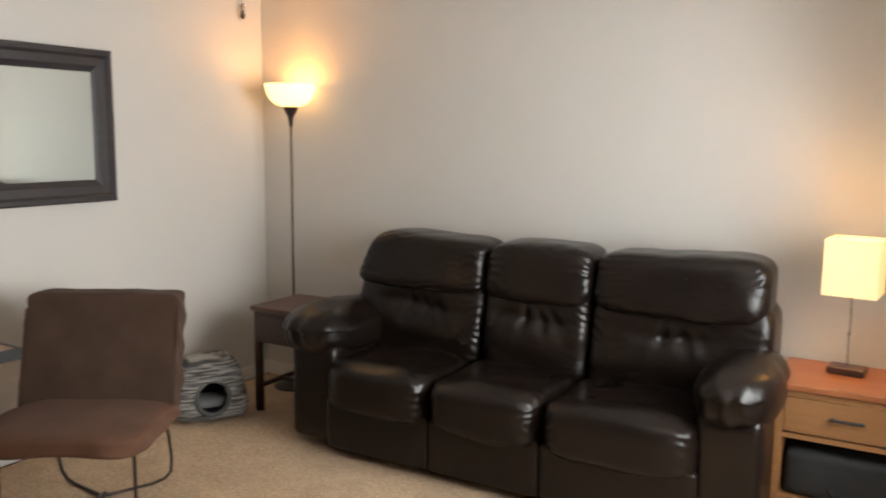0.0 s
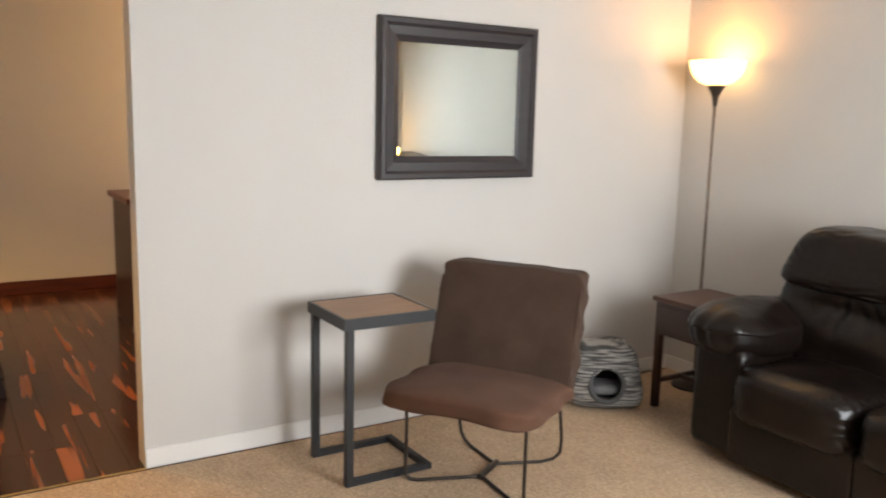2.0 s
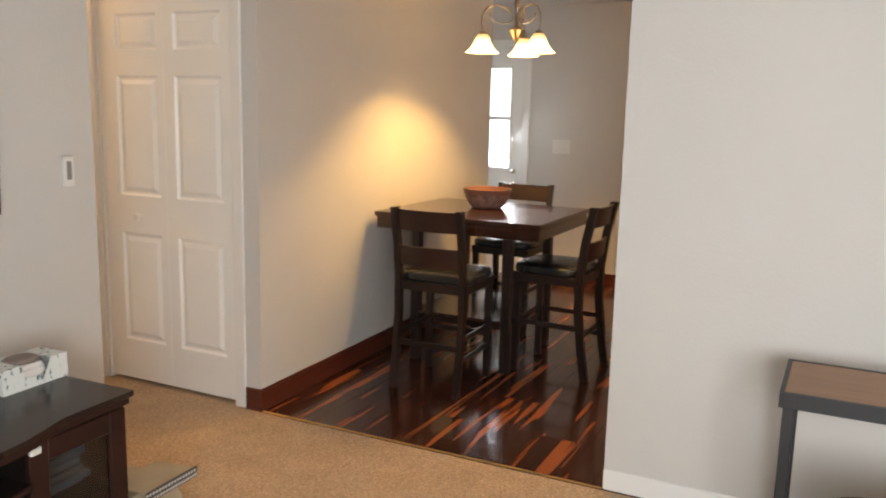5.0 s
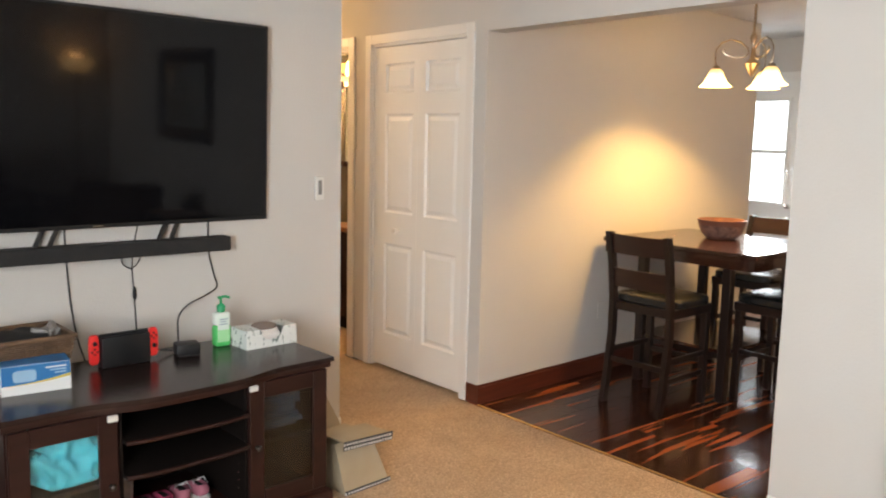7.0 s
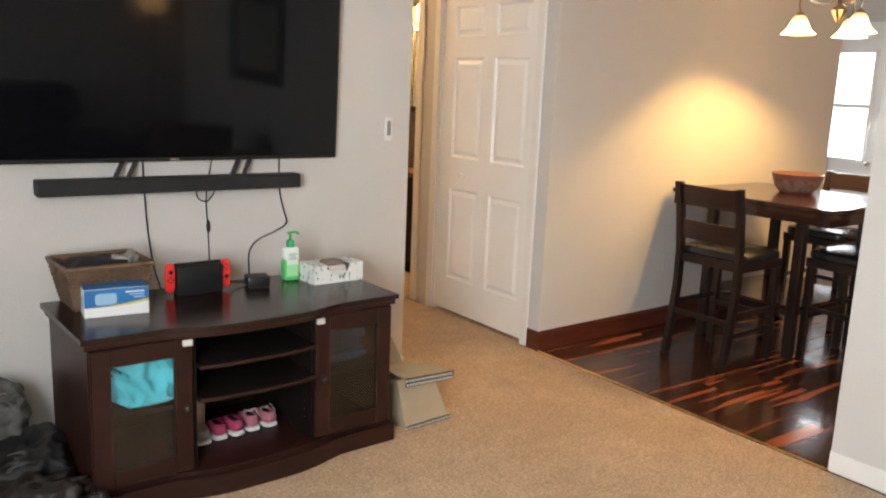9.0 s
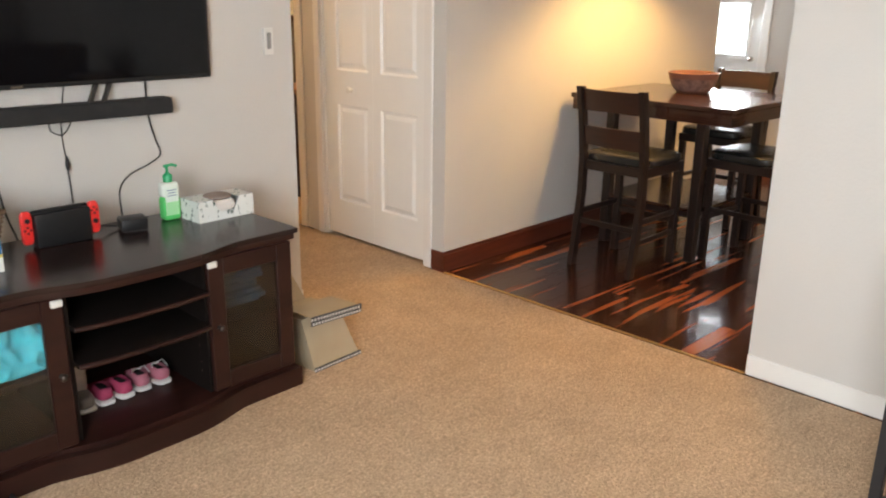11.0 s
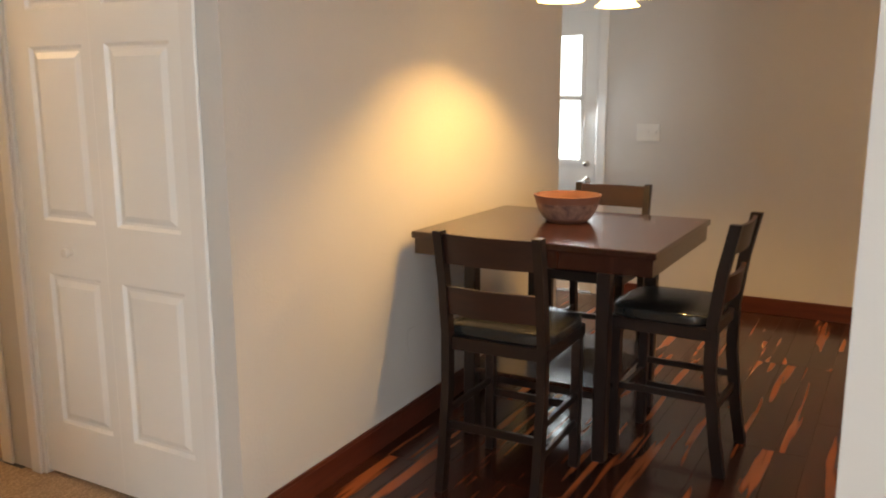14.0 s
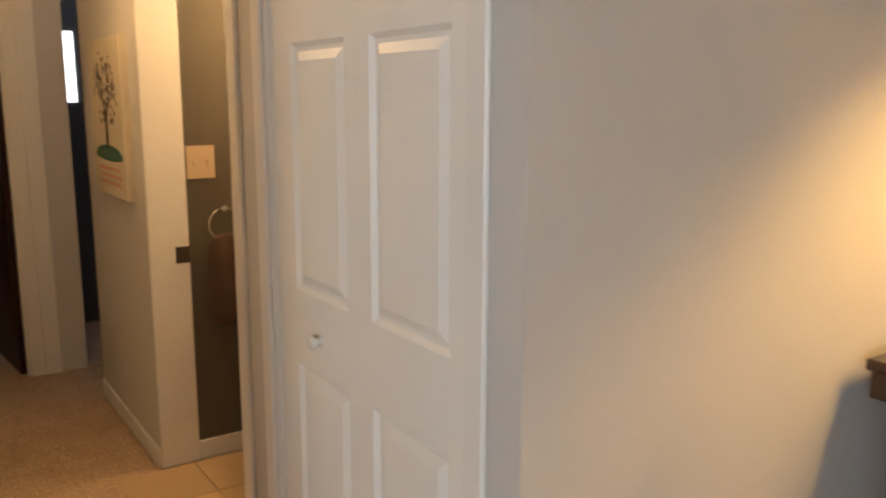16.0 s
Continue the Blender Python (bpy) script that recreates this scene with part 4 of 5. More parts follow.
def switch_plate(name, lo, hi, axis, n, label, material=WHITEPL):
    s = thing(name, pose(0, 0, 0), label, "light switch")
    part("plate", box(lo, hi, 0.002), material, s)
    for i in range(n):
        u = (i + 0.5) / n
        if axis == "y":
            y = lo[1] + (hi[1] - lo[1]) * u
            part("toggle", box((hi[0] - 0.001, y - 0.005, (lo[2] + hi[2]) / 2 - 0.012), (hi[0] + 0.007, y + 0.005, (lo[2] + hi[2]) / 2 + 0.012), 0.002), material, s)
        else:
            x = lo[0] + (hi[0] - lo[0]) * u
            part("toggle", box((x - 0.005, hi[1] - 0.001, (lo[2] + hi[2]) / 2 - 0.012), (x + 0.005, hi[1] + 0.007, (lo[2] + hi[2]) / 2 + 0.012), 0.002), material, s)


def kitchen_counter():
    s = thing("kitchen_cabinet", pose(0, 0, 0), "dark kitchen base cabinet end at the edge of the dining room", "cabinet")
    part("body", box((-6.05, 2.30, 0), (-5.43, 2.92, 0.88), 0.002), CABINET, s)
    w = thing("worktop", pose(0, 0, 0.0), "reddish wood worktop on the dark kitchen cabinet", "counter")
    part("slab", box((-6.10, 2.27, 0.88), (-5.40, 2.95, 0.92), 0.005), REDBASE, w)


def kitchen_light():
    s = thing("kitchen_ceiling_light", pose(-5.9, 3.7, 0), "round lit glass ceiling light in the kitchen", "lamp")
    part("base_plate", add_lathe(bmesh.new(), [(0, H), (0.15, H), (0.15, H - 0.02), (0, H - 0.02)]), BRASS, s, smooth=40)
    part("glass_dome", add_lathe(bmesh.new(), [(0.14, H - 0.02), (0.13, H - 0.06), (0.08, H - 0.09), (0, H - 0.10)]), mat("lit_dome", (1, 0.9, 0.7), emit=(1, 0.62, 0.28), power=6), s, smooth=60)
    bulb("kitchen_bulb", (-5.9, 3.7, 2.24), 60, (1.0, 0.58, 0.24), 0.08)


# ---- television wall ----
def television():
    s = thing("television", pose(-1.212, 0.168, 1.525, -1.85, 0, 1.9), "large wall-mounted flat television, switched off, black glossy screen", "television")
    z0, z1, hw = -0.418, 0.418, 0.740
    part("body", box((-hw, -0.018, z0), (hw, 0.010, z1), 0.004), PLASTIC, s)
    part("screen", box((-hw + 0.012, 0.0095, z0 + 0.016), (hw - 0.012, 0.0125, z1 - 0.012)), SCREEN, s, "black glossy screen")
    part("badge", box((-0.02, 0.010, z0 + 0.004), (0.02, 0.0135, z0 + 0.012)), CHROME, s)
    part("wall_mount", box((-0.25, -0.050, -0.18), (0.25, -0.018, 0.20), 0.003), BLACKMETAL, s)
    bar = thing("soundbar", pose(-1.24, 0, 0), "long black soundbar hung on brackets below the television", "speaker")
    part("body", box((-0.515, 0.115, 0.985), (0.535, 0.19, 1.045), 0.006, seg=2), CLOTHBLACK, bar)
    for x in (-0.24, 0.23):
        for dx in (-0.05, 0.0):
            part("bracket", add_tube(bmesh.new(), [(x + dx - 0.03, 0.128, 1.20), (x + dx - 0.01, 0.128, 1.10), (x + dx + 0.025, 0.15, 1.04)], 0.011, square=True), BLACKMETAL, bar)


def cables():
    def cable(label, pts, r=0.0035):
        # a smooth line through the given points
        p = [Vector(q) for q in pts]
        p = [p[0]] + p + [p[-1]]
        out = []
        for i in range(1, len(p) - 2):
            for u in np.linspace(0, 1, 7)[:-1]:
                a, b, c, d = p[i - 1:i + 3]
                out.append(0.5 * (2 * b + (c - a) * u + (2 * a - 5 * b + 4 * c - d) * u * u + (3 * b - a - 3 * c + d) * u ** 3))
        out.append(p[-2])
        ob = part("cable", add_tube(bmesh.new(), out, r, 6), PLASTIC, smooth=60)
        tagged(ob, label, "cable", "cables below the television")
    w = SY + 0.006
    cable("black cable hanging down the wall behind the basket", [(-1.105, w, 1.12), (-1.11, w, 0.95), (-1.12, w, 0.80), (-1.14, w, 0.66), (-1.16, w + 0.02, 0.56), (-1.16, w + 0.03, 0.40)])
    cable("thin black cable with an inline switch", [(-1.39, w, 1.12), (-1.37, w, 1.02), (-1.36, w, 0.94), (-1.365, w, 0.82), (-1.37, w + 0.0, 0.70), (-1.36, w + 0.03, 0.55)], 0.0025)
    cable("short looped cable under the soundbar", [(-1.31, w + 0.03, 0.99), (-1.32, w + 0.01, 0.95), (-1.36, w, 0.93), (-1.39, w, 0.96), (-1.39, w + 0.02, 0.99)], 0.0025)
    cable("black power cable running to the small black adapter", [(-1.69, w, 1.12), (-1.69, w, 0.98), (-1.71, w, 0.88), (-1.72, w + 0.01, 0.82), (-1.66, w + 0.03, 0.79),
                                                        (-1.56, w + 0.08, 0.77), (-1.50, w + 0.12, 0.73), (-1.48, w + 0.16, 0.655), (-1.45, 0.34, 0.628), (-1.38, 0.36, 0.640), (-1.335, 0.385, 0.66)])
    s = thing("inline_switch", pose(-1.367, SY + 0.008, 0.825), "small black inline cable switch hanging on the wall", "switch")
    part("body", add_lathe(bmesh.new(), [(0, -0.03), (0.007, -0.02), (0.009, 0), (0.006, 0.02), (0, 0.03)], seg=12), PLASTIC, s, smooth=60)


CAB = pose(-1.29, 0.525, 0, 0, 0, 2.2)


def front(x):
    """The bowed front line of the cabinet."""
    u = max(0.0, 1 - (abs(x) / 0.36) ** 2)
    return 0.245 + 0.055 * u * u * (3 - 2 * u)


def bowed_slab(x0, x1, back, z0, z1, over=0.0, n=24):
    bm = bmesh.new()
    xs = np.linspace(x0, x1, n)
    rows = []
    for x in xs:
        y = front(x) + over
        rows.append([bm.verts.new((x, back, z0)), bm.verts.new((x, y, z0)), bm.verts.new((x, y, z1)), bm.verts.new((x, back, z1))])
    for a, b in zip(rows, rows[1:]):
        for j in range(4):
            bm.faces.new((a[j], a[(j + 1) % 4], b[(j + 1) % 4], b[j]))
    bm.faces.new(rows[0])
    bm.faces.new(rows[-1][::-1])
    return bm


def media_cabinet():
    s = thing("media_cabinet", CAB, "dark walnut media cabinet with glass doors and open shelves", "cabinet")
    W, B, zt = 0.580, -0.25, 0.62
    part("worktop", bowed_slab(-W - 0.024, W + 0.024, B - 0.01, zt - 0.018, zt, 0.020), CABTOP, s, "glossy dark walnut cabinet top", smooth=30)
    part("cornice", bowed_slab(-W - 0.012, W + 0.012, B, zt - 0.040, zt - 0.018, 0.012), CABINET, s, smooth=30)
    part("plinth", bowed_slab(-W - 0.018, W + 0.018, B, 0.0, 0.072, 0.022), CABINET, s, smooth=30)
    part("bottom", bowed_slab(-W, W, B, 0.072, 0.088, -0.008), CABINET, s, smooth=30)
    # inner uprights, back and shelves use the copy darkened for shade
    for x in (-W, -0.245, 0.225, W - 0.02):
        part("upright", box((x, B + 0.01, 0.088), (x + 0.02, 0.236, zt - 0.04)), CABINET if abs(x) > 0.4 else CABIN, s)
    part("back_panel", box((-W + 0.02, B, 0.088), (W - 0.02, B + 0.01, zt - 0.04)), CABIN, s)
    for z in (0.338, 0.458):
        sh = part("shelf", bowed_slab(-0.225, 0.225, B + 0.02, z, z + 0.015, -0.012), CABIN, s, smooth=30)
        bm = bmesh.new()
        add_tube(bm, [(x, front(x) - 0.011, z + 0.0075) for x in np.linspace(-0.224, 0.224, 20)], 0.0085, 8)
        part("edge_band", bm, CABINET, sh, "brown shelf edge in the walnut of the front", smooth=60)
    bm = bmesh.new()
    for z in np.arange(0.16, 0.54, 0.032):
        for x, y in ((-0.2245, 0.19), (0.2245, 0.19)):
            add_rod(bm, (x - 0.0015, y, z), (x + 0.0015, y, z), 0.003, seg=8)
    tagged(part("shelf_pin_holes", bm, CHROME, s), kind="stuff")
    for side, x0, x1 in ((1, 0.245, W - 0.004), (-1, -W + 0.004, -0.235)):
        z0, z1, y0, y1, f = 0.092, zt - 0.046, 0.237, 0.257, 0.062
        d = part("door", box((x0, y0, z0), (x0 + f, y1, z1), 0.003), CABINET, s, "dark walnut framed glass door")
        for nm, lo, hi in (("door_rail", (x0 + f, y0, z0), (x1 - f, y1, z0 + f)), ("door_rail", (x0 + f, y0, z1 - f), (x1 - f, y1, z1)), ("door_stile", (x1 - f, y0, z0), (x1, y1, z1))):
            part(nm, box(lo, hi, 0.003), CABINET, d)
        # the right pane is tinted to dim what lies behind it
        g = part("pane", box((x0 + f, y0 + 0.006, z0 + f), (x1 - f, y0 + 0.009, z1 - f)), GLASS if side > 0 else DIMGLASS, d, "clear glass pane" if side > 0 else "clear glass pane tinted for the dim interior")
        g.visible_shadow = False
        kx = x0 + 0.028 if side > 0 else x1 - 0.028
        knob = part("knob", add_lathe(bmesh.new(), [(0, 0), (0.008, 0), (0.006, 0.01), (0.012, 0.02), (0.009, 0.026), (0, 0.028)], seg=14), BRONZE, d, "small dark knob", smooth=60)
        knob.matrix_local = Matrix.Translation((kx, y1, 0.33)) @ Matrix.Rotation(radians(-90), 4, "X")
        part("child_lock", box((kx - 0.012 * side - 0.014, y1, z1 - 0.026), (kx - 0.012 * side + 0.020, y1 + 0.014, z1 - 0.004), 0.004, seg=2), WHITEPL, s, "white child safety latch", smooth=60)
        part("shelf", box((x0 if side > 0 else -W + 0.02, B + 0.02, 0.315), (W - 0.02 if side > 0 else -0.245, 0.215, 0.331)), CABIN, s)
    inside_cabinet()


def local(x, y, z, rz=0.0):
    return CAB @ pose(x, y, z, 0, 0, rz)


def inside_cabinet():
    t = thing("folded_clothes", local(0.412, 0.06, 0.331), "crumpled turquoise fabric bundle inside the glass-doored media cabinet", "fabric")
    teal = mat("turquoise_fabric", (0.055, 0.43, 0.50), (0.035, 0.30, 0.36), rough=0.8, scale=12, bump=0.2, bump_scale=30)

    def crumple(q, p):
        f1 = 1 - abs(noise_at(q, 15, 2)) * 3
        f2 = 1 - abs(noise_at(Vector((q.x * 1.5, q.y, q.z * 0.7)), 32, 5)) * 3
        r = noise_at(q, 8, 2) * 0.02 + f1 * 0.011 + f2 * 0.005
        return q + Vector((r * p.x, r - 0.035 * max(0, p.z), r * 0.5 - 0.09 * max(0, p.x - 0.2) * (p.z < 0) * -1))
    part("body", add_pillow(bmesh.new(), (-0.125, -0.10, 0.0), (0.125, 0.150, 0.255), 9, 40, crumple), teal, t, smooth=180)
    # the case colour is darkened for the shade inside the cabinet
    t = thing("dvd_stack", local(-0.42, 0.04, 0.331), "stack of bluish discs and cases behind the cabinet glass, darkened for shade", "box")
    rnd = random.Random(3)
    z = 0.0
    for i in range(7):
        h = rnd.uniform(0.013, 0.022)
        part("case", box((-0.10 + rnd.uniform(-.02, .02), -0.1, z), (0.09 + rnd.uniform(-.02, .02), 0.08 + rnd.uniform(-.03, .03), z + h), 0.001),
             bpy.data.materials.get("shade_darkened_blue_cases") or mat("shade_darkened_blue_cases", (0.04, 0.075, 0.12), (0.10, 0.13, 0.16), rough=0.5, scale=30, vary=0.3), t)
        z += h
    for i, x in enumerate((0.066, 0.001)):
        shoe(local(x, 0.015, 0.088, 178 + 7 * i), (0.38, 0.045, 0.11), "small bright pink toddler shoe with white sole on the cabinet floor")
    for i, x in enumerate((-0.074, -0.142)):
        shoe(local(x, 0.005, 0.088, 176 + 10 * i), (0.43, 0.14, 0.19), "small faded pink toddler shoe with laces and white sole", True)
    b = thing("small_boot", local(0.137, -0.005, 0.088), "small silvery grey child's boot on the cabinet floor", "shoe")
    silver = mat("silver_grey_boot", (0.46, 0.43, 0.41), (0.28, 0.26, 0.25), rough=0.35, scale=14, metal=0.3, bump=0.3, bump_scale=40)
    part("shaft", add_pillow(bmesh.new(), (-0.034, -0.06, 0.03), (0.034, 0.03, 0.20), 4, 10), silver, b, smooth=180)
    part("foot", add_pillow(bmesh.new(), (-0.032, -0.06, 0.008), (0.032, 0.09, 0.06), 3.5, 10), silver, b, smooth=180)
    part("sole", add_pillow(bmesh.new(), (-0.034, -0.062, 0.0), (0.034, 0.093, 0.012), 5, 6), WHITEPL, b, "grey sole", smooth=180)


def shoe(m, colour, label, laces=False):
    # heels face local -y, which looks out of the cabinet
    s = thing("toddler_shoe", m, label, "shoe", "toddler shoes in the cabinet")
    key = "pink_canvas" if not laces else "faded_pink_canvas"
    c = bpy.data.materials.get(key) or mat(key, colour, tuple(v * 0.85 for v in colour), rough=0.75, scale=16, bump=0.15, bump_scale=80)
    rub = bpy.data.materials.get("white_rubber") or mat("white_rubber", (0.72, 0.70, 0.68), rough=0.6)

    def up(q, p):
        q.z -= 0.032 * max(0, p.y) * (p.z > 0)
        q.x *= 1 - 0.18 * p.z * (p.z > 0)
        return q
    bm = add_pillow(bmesh.new(), (-0.028, -0.065, 0.012), (0.028, 0.070, 0.068), 3.2, 14, up)
    gone = [f for f in bm.faces if f.normal.z > 0.5 and f.calc_center_median().y < 0.0 and abs(f.calc_center_median().x) < 0.019 and f.calc_center_median().z > 0.045]
    bmesh.ops.delete(bm, geom=gone, context="FACES")
    part("upper", bm, c, s, smooth=180)
    part("lining", add_pillow(bmesh.new(), (-0.023, -0.058, 0.02), (0.023, 0.04, 0.052), 3, 6), CLOTHBLACK, s, "dark shoe opening", smooth=180)
    part("sole", add_pillow(bmesh.new(), (-0.031, -0.069, 0.0), (0.031, 0.075, 0.018), 4, 8), rub, s, smooth=180)
    if laces:
        bm = bmesh.new()
        for k in (0.0, 0.014, 0.028):
            add_tube(bm, [(-0.018, 0.0 + k, 0.060 - k * 0.5), (0, 0.004 + k, 0.066 - k * 0.5), (0.018, 0.0 + k, 0.060 - k * 0.5)], 0.002, 5)
        add_tube(bm, [(0, 0, 0.064), (-0.022, -0.018, 0.078), (-0.03, -0.03, 0.066), (-0.012, -0.006, 0.064)], 0.0018, 5)
        add_tube(bm, [(0, 0, 0.064), (0.022, -0.014, 0.076), (0.034, -0.03, 0.05)], 0.0018, 5)
        part("laces", bm, rub, s, smooth=60)


def wicker_basket():
    s = thing("wicker_basket", pose(-0.868, 0.37, 0.62, 0, 0, 3), "brown woven wicker basket holding dark cloth on the media cabinet", "basket")
    wick = mat("wicker", (0.085, 0.048, 0.027), (0.15, 0.088, 0.050), rough=0.6, scale=30, vary=0.2)
    hx0, hy0, hx1, hy1, h = 0.115, 0.095, 0.145, 0.120, 0.145

    def ring(t, off=0.0):
        hx, hy = hx0 + (hx1 - hx0) * t + off, hy0 + (hy1 - hy0) * t + off
        c = [(-hx, -hy), (hx, -hy), (hx, hy), (-hx, hy)]
        out = []
        for (ax, ay), (bx, by), n in zip(c, c[1:] + c[:1], (18, 12, 18, 12)):
            for i in range(n):
                u = i / n
                out.append((ax + (bx - ax) * u, ay + (by - ay) * u))
        return out
    n_rows = 19
    bm = bmesh.new()
    for r in range(n_rows):
        t = (r + 0.5) / n_rows
        pts = []
        base = ring(t)
        for i, (x, y) in enumerate(base):
            wv = 0.0045 * (1 if (i // 1 + r) % 2 else -1)
            d = Vector((x, y, 0)).normalized()
            pts.append((x + d.x * wv, y + d.y * wv, 0.006 + t * h))
        add_tube(bm, pts, 0.0042, 5, close=True)
    tagged(part("weave", bm, wick, s, smooth=60), kind="stuff")
    b0, b1 = ring(0), ring(1)
    bm = bmesh.new()
    for i in range(0, len(b0), 2):
        add_tube(bm, [(*b0[i], 0.0), (*b1[i], h + 0.004)], 0.003, 5)
    tagged(part("stakes", bm, wick, s, smooth=60), kind="stuff")
    part("rim", add_tube(bmesh.new(), [(x, y, h + 0.010) for x, y in ring(1, 0.002)], 0.009, 8, close=True), wick, s, smooth=60)
    part("bottom", box((-hx0, -hy0, 0.0), (hx0, hy0, 0.008)), wick, s)
    part("handle", add_tube(bmesh.new(), [(hx1 + 0.004, -0.045, h + 0.006), (hx1 + 0.006, -0.04, h - 0.03), (hx1 + 0.004, 0.04, h - 0.03), (hx1 + 0.004, 0.045, h + 0.006)], 0.006, 6), wick, s, smooth=60)
    c = thing("dark_cloth", pose(-0.868, 0.37, 0.62, 0, 0, 3), "black folded cloth lying in the wicker basket", "fabric")
    part("body", add_pillow(bmesh.new(), (-0.118, -0.092, 0.01), (0.128, 0.095, 0.172), 3.2, 18,
                            lambda q, p: q + Vector((0.01, 0, 0.016)) * noise_at(q, 14, 2)), CLOTHBLACK, c, smooth=180)
    w = thing("plastic_bag", pose(-0.965, 0.36, 0.70, 0, 0, 3), "crumpled translucent pale plastic wrap sticking out of the wicker basket", "bag")
    part("body", add_pillow(bmesh.new(), (-0.040, -0.05, 0.0), (0.050, 0.06, 0.086), 2.5, 24, lambda q, p: q + p * (0.035 * noise_at(q, 26, 6) + 0.02 * noise_at(q, 60, 2))),
         mat("pale_plastic", (0.28, 0.265, 0.25), rough=0.3, scale=20), w, smooth=180)


def printed(name, lo, hi, parent, material):
    return part(name, box(lo, hi), material, parent)


def letters(text, size, m, material, parent, name="lettering", label=""):
    cu = bpy.data.curves.new(name, "FONT")
    cu.body, cu.size, cu.align_x, cu.extrude = text, size, "LEFT", 0.0003
    tmp = bpy.data.objects.new("tmp", cu)
    scene.collection.objects.link(tmp)
    dg = bpy.context.evaluated_depsgraph_get()
    me = bpy.data.meshes.new_from_object(tmp.evaluated_get(dg))
    bpy.data.objects.remove(tmp)
    me.materials.clear()
    me.materials.append(material)
    ob = new(name, me)
    ob.parent = parent
    ob.matrix_local = m
    return tagged(ob, label)


def mask_box():
    # the long face looks along local +y
    s = thing("mask_box", pose(-0.875, 0.525, 0.62, 0, 0, -6), "blue and white cardboard box of face masks on the media cabinet", "box")
    W, D, Hh = 0.105, 0.052, 0.098
    white = mat("white_card", (0.74, 0.74, 0.72), rough=0.5)
    blue = mat("blue_print", (0.02, 0.14, 0.36), (0.03, 0.19, 0.44), rough=0.4, scale=9)
    yellow = mat("yellow_print", (0.62, 0.47, 0.10), rough=0.45)
    pale = mat("pale_blue_print", (0.32, 0.50, 0.66), rough=0.45)
    part("carton", box((-W, -D, 0), (W, D, Hh), 0.001), white, s)
    bm = bmesh.new()
    n = 14
    lowv, top, yl, yt = [], [], [], []
    for i in range(n + 1):
        u = i / n
        x = W - 0.001 - u * (2 * W - 0.002)
        zc = 0.034 + 0.022 * u * u
        lowv.append(bm.verts.new((x, D + 0.0008, zc)))
        top.append(bm.verts.new((x, D + 0.0008, Hh - 0.001)))
    for i in range(n):
        bm.faces.new((lowv[i], lowv[i + 1], top[i + 1], top[i]))
    part("blue_front", bm, blue, s, "blue printed field")
    bm = bmesh.new()
    for i in range(n + 1):
        u = i / n
        x = W - 0.001 - u * (2 * W - 0.002)
        zc = 0.034 + 0.022 * u * u
        yl.append(bm.verts.new((x, D + 0.0012, zc - 0.010 * u)))
        yt.append(bm.verts.new((x, D + 0.0012, zc)))
    for i in range(n):
        bm.faces.new((yl[i], yl[i + 1], yt[i + 1], yt[i]))
    part("yellow_swoosh", bm, yellow, s, "yellow printed swoosh")
    part("blue_top", box((-W + 0.001, -D + 0.001, Hh), (W - 0.001, D - 0.001, Hh + 0.0006)), blue, s)
    part("mask_picture", add_pillow(bmesh.new(), (0.000, D + 0.0010, 0.042), (0.070, D + 0.0022, 0.082), 5, 4), pale, s, "pale blue printed mask shape")
    for k, (z, w) in enumerate(((0.080, 0.062), (0.070, 0.050), (0.060, 0.036))):
        part("print_bar", box((-W + 0.014, D + 0.0008, z), (-W + 0.014 + w, D + 0.0016, z + 0.005)), white if k == 0 else pale, s)
    part("print_bar", box((W, -0.03, 0.03), (W + 0.0008, 0.03, 0.07)), pale, s)


def game_console():
    s = thing("game_console", pose(-1.218, 0.395, 0.62, 0, 0, 2) @ Matrix.Diagonal((1.04, 1.04, 1.10, 1)), "handheld game console with bright red grips in a black dock", "game console")
    red = mat("red_plastic", (0.82, 0.035, 0.03), rough=0.35)
    part("dock", box((-0.087, -0.025, 0), (0.087, 0.028, 0.104), 0.006, seg=2), PLASTIC, s, "black dock", smooth=40)
    part("tablet", box((-0.088, -0.006, 0.012), (0.088, 0.006, 0.112), 0.002), PLASTIC, s)
    for k in (-1, 1):
        g = part("grip", add_pillow(bmesh.new(), (min(k * 0.088, k * 0.124), -0.009, 0.012), (max(k * 0.088, k * 0.124), 0.011, 0.114), 4, 12), red, s, "bright red grip", smooth=180)
        x = k * 0.106
        part("thumb_stick", add_rod(bmesh.new(), (x, 0.010, 0.086 if k > 0 else 0.052), (x, 0.017, 0.086 if k > 0 else 0.052), 0.0075), PLASTIC, g, smooth=40)
        bm = bmesh.new()
        zc = 0.058 if k > 0 else 0.086
        for dx, dz in ((0, 0.009), (0, -0.009), (0.009, 0), (-0.009, 0)):
            add_rod(bm, (x + dx, 0.009, zc + dz), (x + dx, 0.0135, zc + dz), 0.0034, seg=10)
        part("buttons", bm, PLASTIC, g, smooth=40)


def adapter():
    s = thing("small_black_box", pose(-1.457, 0.405, 0.62, 0, 0, -12), "small glossy black adapter box on the media cabinet", "electronics")
    part("body", box((-0.045, -0.040, 0.004), (0.045, 0.040, 0.048), 0.006, seg=2), PLASTIC, s, smooth=40)
    part("foot", box((-0.038, -0.034, 0), (0.038, 0.034, 0.004)), CLOTHBLACK, s)


